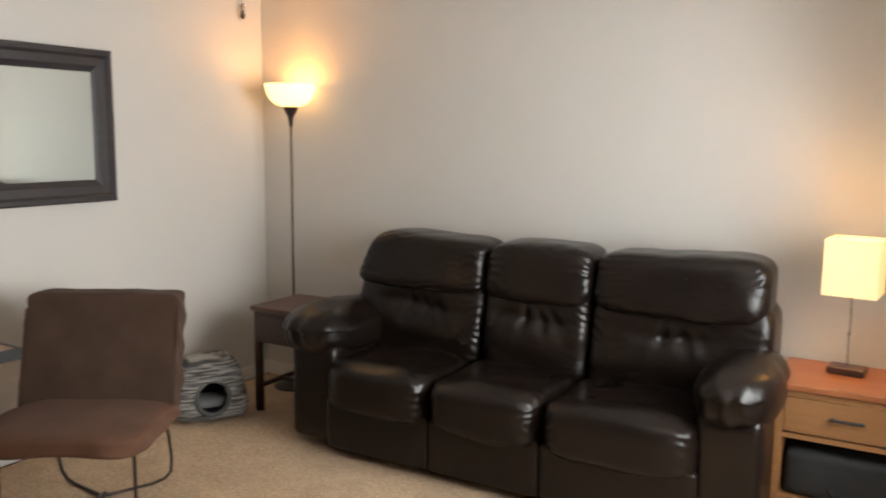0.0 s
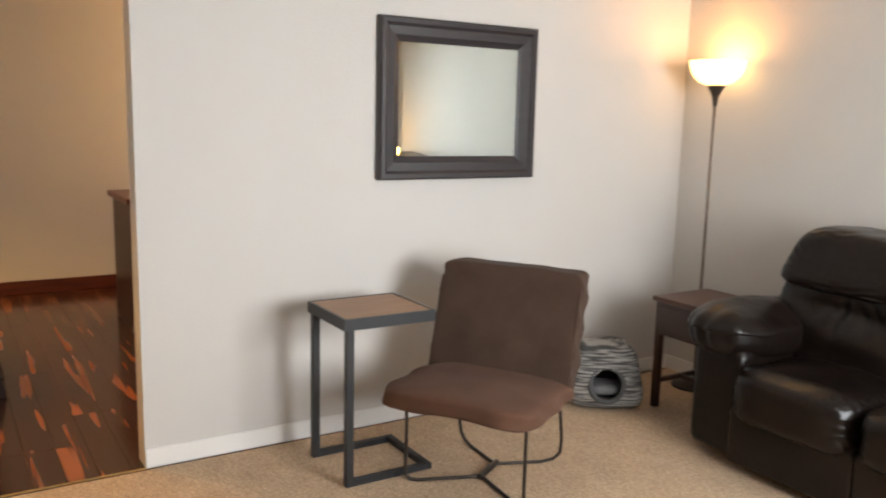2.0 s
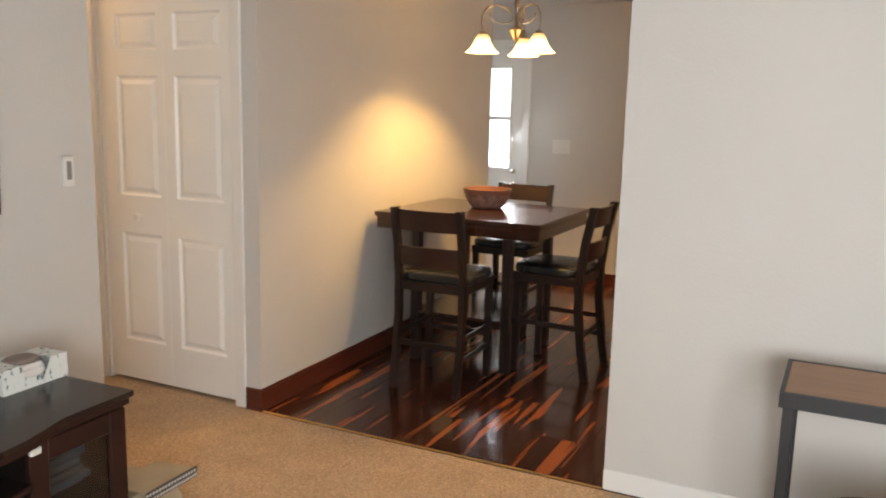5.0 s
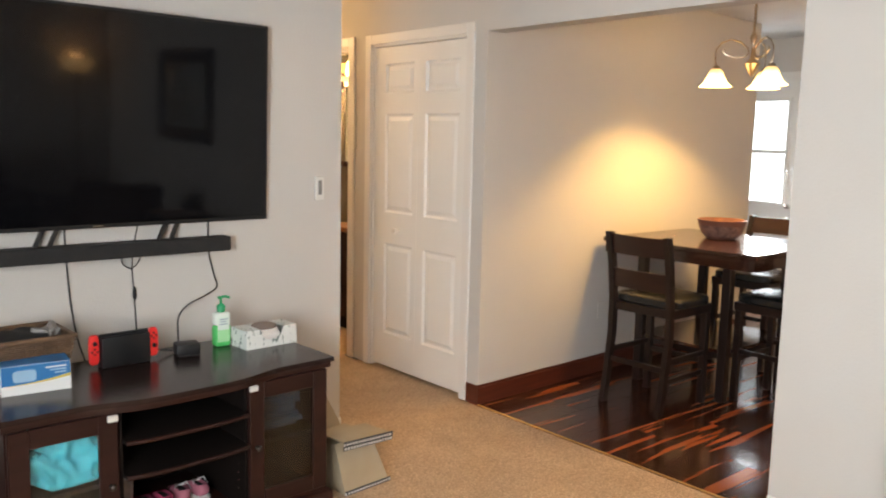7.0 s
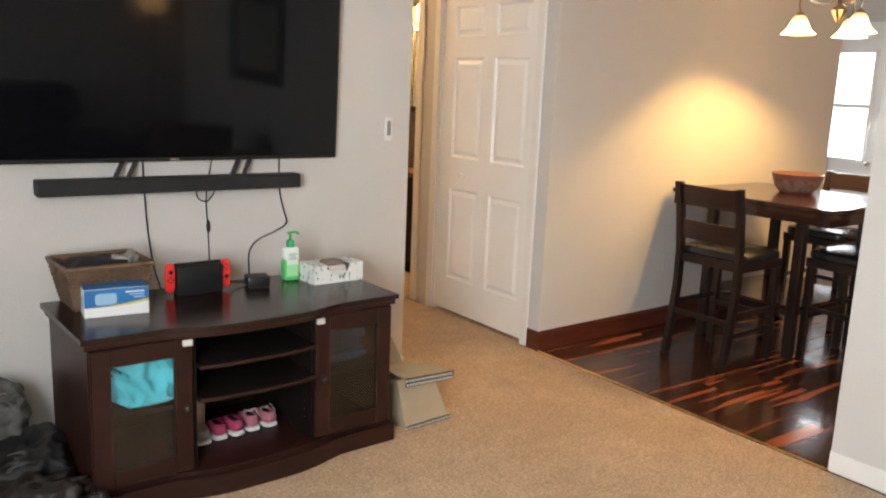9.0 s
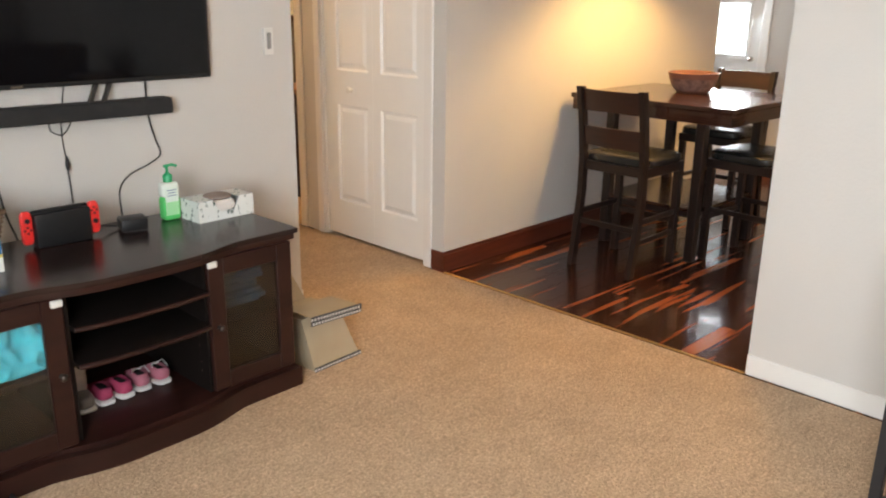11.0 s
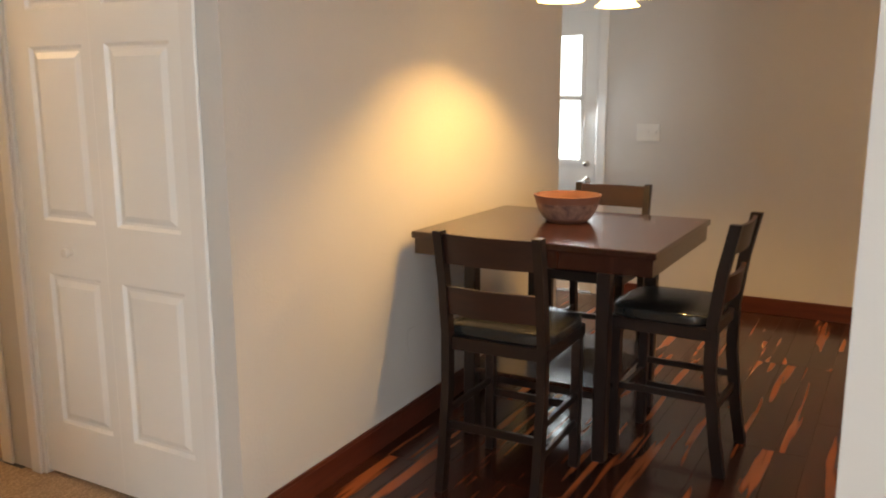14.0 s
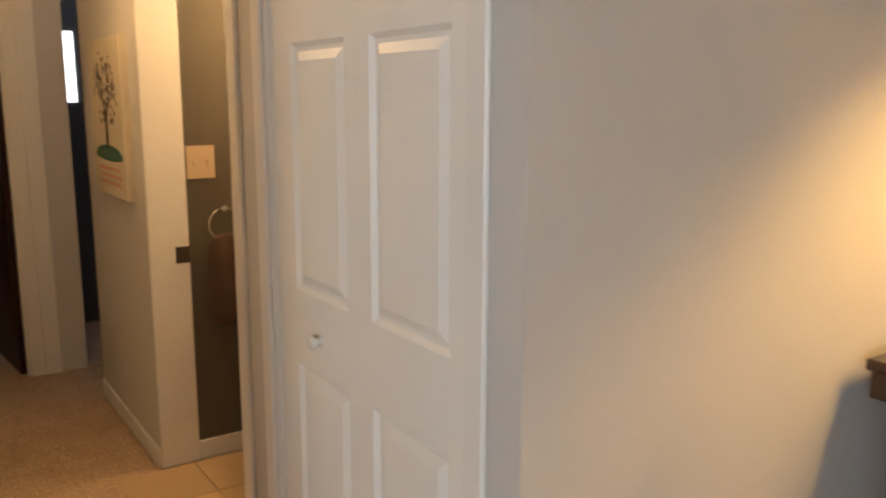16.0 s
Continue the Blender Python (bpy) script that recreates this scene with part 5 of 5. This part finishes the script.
def sanitizer():
    s = thing("sanitizer_bottle", pose(-1.625, 0.355, 0.62, 0, 0, 0), "clear pump bottle half full of green hand sanitizer gel", "bottle")
    clear = mat("clear_bottle", (0.80, 0.88, 0.82), rough=0.1, coat=0.4)
    gel = mat("green_gel", (0.10, 0.62, 0.16), (0.08, 0.55, 0.14), rough=0.15, coat=0.5)
    green = mat("green_pump_plastic", (0.015, 0.36, 0.13), rough=0.35)
    part("gel", add_pillow(bmesh.new(), (-0.034, -0.022, 0), (0.034, 0.022, 0.088), 7, 8), gel, s, smooth=180)
    part("bottle", add_pillow(bmesh.new(), (-0.034, -0.022, 0.086), (0.034, 0.022, 0.142), 5, 8), clear, s, smooth=180)
    part("label", box((-0.025, 0.0215, 0.02), (0.025, 0.0235, 0.125)), mat("white_green_label", (0.70, 0.80, 0.72), rough=0.5), s)
    part("label_band", box((-0.025, 0.0235, 0.02), (0.025, 0.0240, 0.07)), mat("pale_green_label", (0.36, 0.72, 0.36), rough=0.5), s)
    for z, w in ((0.112, 0.018), (0.102, 0.014), (0.092, 0.018)):
        part("print_bar", box((-w, 0.0235, z), (w, 0.0242, z + 0.004)), mat("grey_blue_print", (0.25, 0.32, 0.42), rough=0.5) if z > 0.11 else bpy.data.materials["grey_blue_print"], s)
    part("pump", add_lathe(bmesh.new(), [(0, 0.138), (0.016, 0.138), (0.018, 0.165), (0.012, 0.172), (0.005, 0.176), (0.005, 0.20), (0, 0.20)], seg=18), green, s, smooth=50)
    part("nozzle", add_tube(bmesh.new(), [(0.012, 0, 0.200), (-0.020, 0, 0.203), (-0.038, 0.0, 0.196)], 0.0055, 8), green, s, smooth=60)


def tissue_box():
    s = thing("tissue_box", pose(-1.783, 0.425, 0.62, 0, 0, 3), "white floral cardboard tissue box with a cut-out front on the cabinet", "box")
    card = mat("floral_card", (0.74, 0.75, 0.73), rough=0.5)
    nt = card.node_tree
    n, l = nt.nodes, nt.links
    vo, ra, co, mp = n.new("ShaderNodeTexNoise"), n.new("ShaderNodeValToRGB"), n.new("ShaderNodeTexCoord"), n.new("ShaderNodeMapping")
    mp.inputs["Scale"].default_value = (60, 60, 38)
    mp.inputs["Rotation"].default_value = (0.3, 0.9, 0.4)
    vo.inputs["Scale"].default_value, vo.inputs["Detail"].default_value = 1.0, 2
    e = ra.color_ramp.elements
    e[0].position, e[0].color = 0.60, (0.74, 0.76, 0.73, 1)
    e[1].position, e[1].color = 0.64, (0.10, 0.15, 0.13, 1)
    l.new(co.outputs["Object"], mp.inputs[0])
    l.new(mp.outputs[0], vo.inputs["Vector"])
    l.new(vo.outputs[0], ra.inputs[0])
    l.new(ra.outputs[0], n["Principled BSDF"].inputs["Base Color"])
    W, D, Hh, t = 0.118, 0.060, 0.078, 0.003
    # front and back with a dip in the middle
    for y in (D - t, -D):
        bm = bmesh.new()
        prof = [(-W, Hh), (-0.055, Hh), (-0.040, Hh * 0.55), (-0.02, Hh * 0.40), (0.02, Hh * 0.40), (0.040, Hh * 0.55), (0.055, Hh), (W, Hh)] if y > 0 else [(-W, Hh), (W, Hh)]
        ring = [[bm.verts.new((x, yy, z)) for x, z in prof] + [bm.verts.new((x, yy, 0)) for x in (W, -W)] for yy in (y, y + t)]
        k = len(ring[0])
        bm.faces.new(ring[0])
        bm.faces.new(ring[1][::-1])
        for j in range(k):
            bm.faces.new((ring[0][j], ring[0][(j + 1) % k], ring[1][(j + 1) % k], ring[1][j]))
        part("long_panel", bm, card, s)
    part("end_panel", box((-W, -D + t, 0), (-W + t, D - t, Hh)), card, s)
    part("end_panel", box((W - t, -D + t, 0), (W, D - t, Hh)), card, s)
    part("bottom", box((-W + t, -D + t, 0), (W - t, D - t, t)), card, s)
    part("top_panel", box((-W + t, -D + t, Hh - t), (-0.055, D - t, Hh)), card, s)
    part("top_panel", box((0.055, -D + t, Hh - t), (W - t, D - t, Hh)), card, s)
    paper = mat("white_paper", (0.76, 0.72, 0.68), rough=0.8, scale=20)
    part("tissues", add_pillow(bmesh.new(), (-0.050, -0.050, 0.004), (0.050, 0.050, 0.066), 6, 10, lambda q, p: q + Vector((0, 0, 0.004)) * math.sin(q.z * 420)), paper, s, smooth=180)
    part("brown_flap", add_pillow(bmesh.new(), (-0.048, -0.045, 0.066), (0.052, 0.045, 0.088), 2.6, 12), mat("taupe_paper", (0.26, 0.20, 0.17), rough=0.7), s, "taupe lifted flap", smooth=180)


def toy_box():
    s = thing("cardboard_box", pose(-2.105, 0.560, 0, 0, 0, 5), "kraft cardboard gift box with polka-dot rims beside the cabinet", "box")
    kraft = mat("kraft_card", (0.40, 0.33, 0.23), (0.35, 0.28, 0.19), rough=0.6, scale=6)
    dark = mat("dark_print_card", (0.05, 0.05, 0.055), rough=0.6)
    dot = mat("white_dots", (0.70, 0.70, 0.68), rough=0.6)
    bm = bmesh.new()
    lo = [bm.verts.new(q) for q in ((-0.115, -0.10, 0), (0.125, -0.10, 0), (0.125, 0.150, 0), (-0.115, 0.150, 0))]
    hi = [bm.verts.new(q) for q in ((-0.070, -0.10, 0.20), (0.125, -0.10, 0.20), (0.125, 0.075, 0.20), (-0.070, 0.075, 0.20))]
    for j in range(4):
        bm.faces.new((lo[j], lo[(j + 1) % 4], hi[(j + 1) % 4], hi[j]))
    bm.faces.new(lo[::-1])
    bm.faces.new(hi)
    part("body", bm, kraft, s)
    part("back_flap", box((-0.10, -0.006, 0.0), (0.12, 0.0, 0.20), 0, Matrix.Translation((0.03, -0.10, 0.14)) @ Matrix.Rotation(radians(10), 4, "X") @ Matrix.Rotation(radians(24), 4, "Y")), kraft, s)
    m = Matrix.Translation((-0.02, 0.09, 0.205)) @ Matrix.Rotation(radians(-6), 4, "Y") @ Matrix.Rotation(radians(6), 4, "Z")
    part("lid", box((-0.14, -0.13, 0.0), (0.14, 0.03, 0.004), 0, m), kraft, s)
    rim = part("lid_rim", box((-0.15, 0.030, -0.030), (0.15, 0.034, 0.008), 0, m), dark, s, "dark rim with white polka dots")
    bm = bmesh.new()
    for i in range(17):
        for j in range(2):
            c = m @ Vector((-0.14 + 0.0175 * i + 0.008 * j, 0.034, -0.022 + 0.018 * j))
            add_rod(bm, c, c + m.to_3x3() @ Vector((0, 0.0008, 0)), 0.0058, seg=8)
    tagged(part("polka_dots", bm, dot, rim), kind="stuff")
    m2 = Matrix.Translation((0, 0.151, 0.0))
    rim = part("base_rim", box((-0.118, 0, 0), (0.13, 0.005, 0.018), 0, m2), dark, s, "dark rim with white polka dots")
    bm = bmesh.new()
    for i in range(16):
        c = m2 @ Vector((-0.112 + 0.016 * i, 0.005, 0.009))
        add_rod(bm, c, c + Vector((0, 0.0008, 0)), 0.005, seg=8)
    tagged(part("polka_dots", bm, dot, rim), kind="stuff")


def bags():
    tray = thing("boot_tray", pose(-0.42, 0.62, 0), "black shallow boot tray on the carpet holding dark bags", "tray")
    part("body", box((-0.42, -0.42, 0.0), (0.33, 0.34, 0.010), 0.002), PLASTIC, tray)
    bm = bmesh.new()
    add_tube(bm, [(-0.42, -0.42, 0.014), (0.33, -0.42, 0.014), (0.33, 0.34, 0.014), (-0.42, 0.34, 0.014)], 0.010, 8, close=True)
    part("rim", bm, PLASTIC, tray, smooth=60)
    bagm = mat("dark_nylon", (0.006, 0.006, 0.007), (0.012, 0.011, 0.011), rough=0.5, scale=9, bump=0.5, bump_scale=26)
    bag2 = mat("dark_leather_bag", (0.013, 0.008, 0.006), (0.007, 0.005, 0.004), rough=0.45, scale=9, bump=0.4, bump_scale=22)
    grey = mat("grey_mesh_fabric", (0.05, 0.05, 0.047), (0.11, 0.105, 0.10), rough=0.7, scale=25, bump=0.4, bump_scale=60)
    rnd = random.Random(11)

    def bag(label, x, y, z, sx, sy, sz, m, k, rz=0.0):
        s = thing("bag", pose(x, y, z, 0, 0, rz), label, "bag")
        def slump(q, p):
            crease = 1 - 2.5 * abs(noise_at(q, 13, k))
            fine = 1 - 2.5 * abs(noise_at(q, 30, k + 1))
            return q + p * (0.05 * noise_at(q, 7, k) + 0.016 * crease + 0.007 * fine) * (1 if p.z > -0.9 else 0)
        part("body", add_pillow(bmesh.new(), (-sx, -sy, 0), (sx, sy, sz), 3.2, 32, slump), m, s, smooth=180)
        for n in range(2):
            a = rnd.uniform(0, 3)
            loop = [(sx * (0.75 * math.cos(a) + 0.32 * math.cos(u)), sy * (0.75 * math.sin(a) + 0.32 * math.sin(u)), sz * (0.92 + 0.16 * math.sin(u + n))) for u in np.linspace(0, 5.2, 16)]
            part("handle", add_tube(bmesh.new(), loop, 0.006, 6), m, s, smooth=60)
        part("strap", add_tube(bmesh.new(), [(-sx * 0.6, sy * 0.75, sz * 0.75), (-sx * 0.3, sy * 1.0, sz * 1.02), (sx * 0.3, sy * 1.02, sz * 1.0), (sx * 0.55, sy * 0.8, sz * 0.7)], 0.009, 6), m, s, smooth=60)
        part("zip", add_tube(bmesh.new(), [(-sx * 0.7, sy * 0.2, sz * 0.96), (0, sy * 0.25, sz * 1.02), (sx * 0.7, sy * 0.2, sz * 0.95)], 0.003, 5), CHROME, s, "metal zip", smooth=60)
    bag("slumped black nylon bag on the boot tray", -0.56, 0.50, 0.010, 0.14, 0.12, 0.16, bagm, 1)
    bag("dark brown leather bag lying on the boot tray", -0.55, 0.76, 0.010, 0.16, 0.11, 0.14, bag2, 4, 12)
    bag("black backpack leaning beside the television wall", -0.33, 0.42, 0.010, 0.15, 0.13, 0.21, bagm, 7, -20)
    bag("grey mesh bag on top of the dark bags", -0.50, 0.33, 0.17, 0.10, 0.09, 0.15, grey, 9, 10)
    bag("small dark leather pouch against the media cabinet", -0.70, 0.86, 0.0, 0.05, 0.05, 0.13, bag2, 12, 10)


def hook_chime():
    s = thing("hanging_ornament", pose(-3.2, 4.80, 2.24), "small brown and silver ornament hanging on the wall near the corner", "ornament")
    part("nail", add_rod(bmesh.new(), (-0.04, 0, 0.10), (0.0, 0, 0.10), 0.002), CHROME, s)
    part("cord", add_rod(bmesh.new(), (0, 0, 0.06), (0, 0, 0.10), 0.0015), BRONZE, s)
    part("bead", add_lathe(bmesh.new(), [(0, 0.03), (0.014, 0.04), (0.016, 0.055), (0, 0.065)], seg=12), CHROME, s, smooth=60)
    part("bead", add_lathe(bmesh.new(), [(0, -0.03), (0.012, -0.02), (0.016, -0.005), (0.010, 0.012), (0.013, 0.022), (0, 0.03)], seg=12), BRONZE, s, smooth=60)


# ---- hall and bathroom ----
def hall_things():
    X = WX + 0.015
    a = thing("tree_canvas", pose(0, 0, 0), "narrow canvas print of a bare tree over green ground", "picture")
    y0, y1, z0, z1 = -2.78, -2.215, 1.08, 1.73
    canvas = mat("cream_canvas", (0.62, 0.55, 0.42), (0.55, 0.48, 0.36), rough=0.8, bump=0.1, bump_scale=200)
    part("canvas", box((X, y0, z0), (X + 0.03, y1, z1), 0.002), canvas, a)
    ink = mat("dark_brown_paint", (0.07, 0.05, 0.035), rough=0.7)
    bm = bmesh.new()
    f = X + 0.0305
    rnd = random.Random(5)

    def twig(y, z, ang, ln, r, depth):
        if depth == 0 or ln < 0.015:
            return
        y2, z2 = y + ln * math.sin(ang), z + ln * math.cos(ang)
        add_tube(bm, [(f, y, z), (f, y2, z2)], r, 5)
        for da in (-0.55, 0.5):
            twig(y2, z2, ang + da + rnd.uniform(-.2, .2), ln * rnd.uniform(.6, .8), r * 0.7, depth - 1)
    c = (y0 + y1) / 2
    twig(c, z0 + 0.20, 0, 0.125, 0.007, 6)
    for k in range(70):
        u, v = rnd.uniform(-0.17, 0.17), rnd.uniform(0.30, 0.60)
        if (u / 0.18) ** 2 + ((v - 0.44) / 0.17) ** 2 < 1:
            r = rnd.uniform(0.006, 0.013)
            add_rod(bm, (f - 0.0004, c + u, z0 + v), (f + 0.0008, c + u, z0 + v), r, seg=7)
    part("tree_painting", bm, ink, a)
    bm = bmesh.new()
    ground = [(c + 0.24 * math.cos(q), z0 + 0.165 + (0.050 if math.sin(q) > 0 else 0.018) * math.sin(q)) for q in np.linspace(0, 2 * math.pi, 25)[:-1]]
    lids = [[bm.verts.new((X + x, y, z)) for y, z in ground] for x in (0.0302, 0.0312)]
    bm.faces.new(lids[0])
    bm.faces.new(lids[1][::-1])
    for q in range(24):
        bm.faces.new((lids[0][q], lids[0][(q + 1) % 24], lids[1][(q + 1) % 24], lids[1][q]))
    part("ground_painting", bm, mat("green_paint", (0.04, 0.13, 0.08), (0.03, 0.09, 0.06), rough=0.7, scale=12), a)
    pink = mat("pink_paint", (0.62, 0.30, 0.22), rough=0.7)
    bm = bmesh.new()
    for z, w in ((0.115, 0.20), (0.085, 0.17), (0.055, 0.19)):
        for k in range(7):
            add_box(bm, (X + 0.0302, c - w + k * 0.056, z0 + z - 0.007), (X + 0.0312, c - w + k * 0.056 + 0.042, z0 + z + 0.007))
    part("lettering_bars", bm, pink, a)
    switch_plate("bath_switch", (-3.50, -2.07, 1.175), (-3.387, -2.064, 1.305), "x", 2, "double cream light switch on the dark bathroom wall", mat("cream_plate", (0.55, 0.42, 0.28), rough=0.45))
    t = thing("towel_ring", pose(-3.520, -2.07, -0.03), "brown towel hanging from a metal ring on the dark bathroom wall", "towel")
    part("ring", add_tube(bmesh.new(), [(0.065 * math.cos(q), 0.035, 1.02 + 0.065 * math.sin(q)) for q in np.linspace(0, 2 * math.pi, 21)[:-1]], 0.004, 6, close=True), CHROME, t, smooth=60)
    part("bracket", add_rod(bmesh.new(), (0, 0, 1.085), (0, 0.04, 1.085), 0.012), CHROME, t, smooth=60)
    part("towel", add_pillow(bmesh.new(), (-0.075, 0.012, 0.60), (0.075, 0.055, 0.98), 4, 18, lambda q, p: q + Vector((0, 0.012 * math.sin(55 * q.x), 0))), mat("brown_towel", (0.09, 0.05, 0.034), (0.06, 0.033, 0.022), rough=0.95, bump=0.4), t, smooth=180)
    for y, lo in ((-2.060, 0.877), ):
        s = structure(slab("strike_plate", (WX - 0.139, y, lo - 0.033), (WX - 0.085, y + 0.004, lo + 0.033), BRONZE), "dark metal strike plate on the door jamb")
    v = thing("bath_vanity", pose(0, 0, 0), "dark wood bathroom vanity with an orange-brown worktop", "cabinet")
    part("body", box((-4.60, -2.065, 0.10), (-3.64, -1.60, 0.76), 0.003), CABINET, v)
    part("toe_kick", box((-4.58, -2.065, 0), (-3.66, -1.65, 0.10)), CABIN, v)
    part("worktop", box((-4.62, -2.068, 0.76), (-3.61, -1.58, 0.795), 0.004), HONEY, v)
    for x in (-4.58, -4.11):
        part("door", box((x, -1.60, 0.14), (x + 0.44, -1.582, 0.72), 0.004), CABINET, v)
    m = thing("bath_mirror", pose(0, 0, 0), "wood-framed bathroom mirror above the vanity", "mirror")
    part("glass", box((-4.70, -2.068, 1.28), (-3.84, -2.060, 1.86)), MIRROR, m)
    part("frame", box((-4.74, -2.069, 1.86), (-3.80, -2.025, 1.90), 0.003), HONEY, m)
    part("frame", box((-4.74, -2.069, 1.24), (-3.80, -2.025, 1.28), 0.003), CABINET, m)
    l = thing("vanity_light", pose(0, 0, 0), "lit glass vanity light above the bathroom mirror", "lamp")
    part("back_plate", box((-4.30, -2.069, 1.96), (-3.78, -2.03, 2.04), 0.003), BRASS, l)
    g = mat("lit_vanity_glass", (1, 0.85, 0.6), emit=(1.0, 0.70, 0.28), power=6)
    for x in (-4.2, -4.0, -3.84):
        part("shade", add_lathe(bmesh.new(), [(0.02, 2.07), (0.045, 2.04), (0.055, 1.98), (0.05, 1.94), (0, 1.93)], (x, -1.97, 0), 16), g, l, smooth=60)
    # tiled floor of the bathroom
    fl = structure(slab("bath_floor", (-5.2, -2.05, -0.05), (-3.23, -1.12, -0.002), GREYPL), "warm beige tiled bathroom floor")
    me = None
    for i in range(7):
        for j in range(4):
            if me is None:
                me = bpy.data.meshes.new("tile")
                bm = box((0.0015, 0.0015, -0.002), (0.2985, 0.2985, 0.003), 0.001)
                bm.to_mesh(me)
                bm.free()
                me.materials.append(TILE)
            if -2.05 + 0.3 * j + 0.3 > -1.1:
                continue
            o = new("tile", me)
            o.location = (-5.2 + 0.28 + 0.3 * (i - 1) + 0.07, -2.05 + 0.3 * j, 0)
            o.parent = fl
    d = thing("bedroom_door", pose(-2.925, -3.63, 0, 0, 0, -84), "open dark brown door of the far bedroom", "door")
    part("leaf", box((0, -0.02, 0.01), (0.75, 0.02, 2.03), 0.003), CABINET, d)
    part("knob", add_lathe(bmesh.new(), [(0, 0), (0.02, 0.01), (0.026, 0.04), (0, 0.06)], (0.68, 0.02, 0.95), 14), BRONZE, d, smooth=60)
    e = thing("end_door_frame", label="white painted door casing at the end of the hall", kind="structure")
    for nm, lo, hi in (("casing", (-3.105, -3.60, 0), (-3.02, -3.578, 2.13)), ("casing", (-3.02, -3.60, 0), (-2.95, -3.585, 2.05)), ("casing", (-3.02, -3.60, 2.05), (-2.38, -3.585, 2.12)), ("jamb", (-2.955, -3.72, 0), (-2.935, -3.596, 2.05))):
        slab(nm, lo, hi, TRIM, e, bevel=0.004)
    b = structure(slab("backdrop_bedroom", (-3.47, -4.598, 1.46), (-3.41, -4.590, 1.90), bpy.data.materials.get("bright_overcast") or TRIM), "bright window of the side room")


def living_details():
    switch_plate("thermostat_remote_holder", (-2.266, SY, 1.18), (-2.222, SY + 0.016, 1.290), "z", 0, "white wall-mounted thermostat sensor with a grey slot")
    bpy.data.objects["thermostat_remote_holder"].name = "thermostat"
    part("display", box((-2.254, SY + 0.016, 1.205), (-2.234, SY + 0.019, 1.272), 0.001), GREYPL, bpy.data.objects["thermostat"], "grey slot")
    switch_plate("dining_switch", (-7.1, 0.315, 1.13), (-7.093, 0.475, 1.25), "y", 3, "white triple light switch plate beside the back door")
    o = thing("wall_outlet", pose(0, 0, 0), "white wall outlet low on the wall behind the sofa", "outlet")
    part("plate", box((-0.155, NY - 0.008, 0.10), (-0.085, NY - 0.002, 0.22), 0.002), WHITEPL, o)
    o = thing("dining_outlet", pose(0, 0, 0), "white wall outlet low on the dining wall", "outlet")
    part("plate", box((-4.325, 0.180, 0.365), (-4.265, 0.184, 0.47), 0.002), PAINT, o)
    c = part("cable", add_tube(bmesh.new(), [(-0.13, NY - 0.02, 0.10), (-0.14, NY - 0.03, 0.03), (-0.20, NY - 0.06, 0.006), (-0.10, NY - 0.12, 0.006), (-0.12, NY - 0.2, 0.006)], 0.004, 6), PLASTIC, smooth=60)
    tagged(c, "black power cord lying on the carpet behind the sofa", "cable")


def living_window():
    # the window the daylight comes through
    w = thing("window_living", label="white framed living room window in the east wall", kind="structure")
    for lo, hi in (((EX + .02, 2.70, 0.75), (EX + .08, 2.75, 2.05)), ((EX + .02, 4.25, 0.75), (EX + .08, 4.30, 2.05)), ((EX + .02, 2.75, 0.75), (EX + .08, 4.25, 0.80)),
                   ((EX + .02, 2.75, 2.00), (EX + .08, 4.25, 2.05)), ((EX + .02, 2.75, 1.39), (EX + .08, 4.25, 1.43))):
        slab("frame", lo, hi, TRIM, w)
    # assumed frame round the added dining daylight, never in view
    w2 = thing("window_dining", label="assumed white framed dining room window, out of view", kind="structure")
    for lo, hi in (((-6.3, 4.54, 0.9), (-6.25, 4.6, 2.1)), ((-4.95, 4.54, 0.9), (-4.9, 4.6, 2.1)), ((-6.25, 4.54, 0.9), (-4.95, 4.6, 0.95)), ((-6.25, 4.54, 2.05), (-4.95, 4.6, 2.1))):
        slab("frame", lo, hi, TRIM, w2)
    structure(slab("backdrop", (4.0, -8, -1), (4.1, 12, 6), bpy.data.materials["bright_overcast"]), "bright overcast daylight outside")


sofa()
lounge_chair()
c_table()
cat_cave()
end_table()
floor_lamp()
nightstand()
table_lamp()
wall_mirror()
closet_door()
table()
chairs()
bowl()
chandelier()
back_door()
kitchen_counter()
kitchen_light()
television()
cables()
media_cabinet()
wicker_basket()
mask_box()
game_console()
adapter()
sanitizer()
tissue_box()
toy_box()
bags()
hook_chime()
hall_things()
living_details()
living_window()
planks()
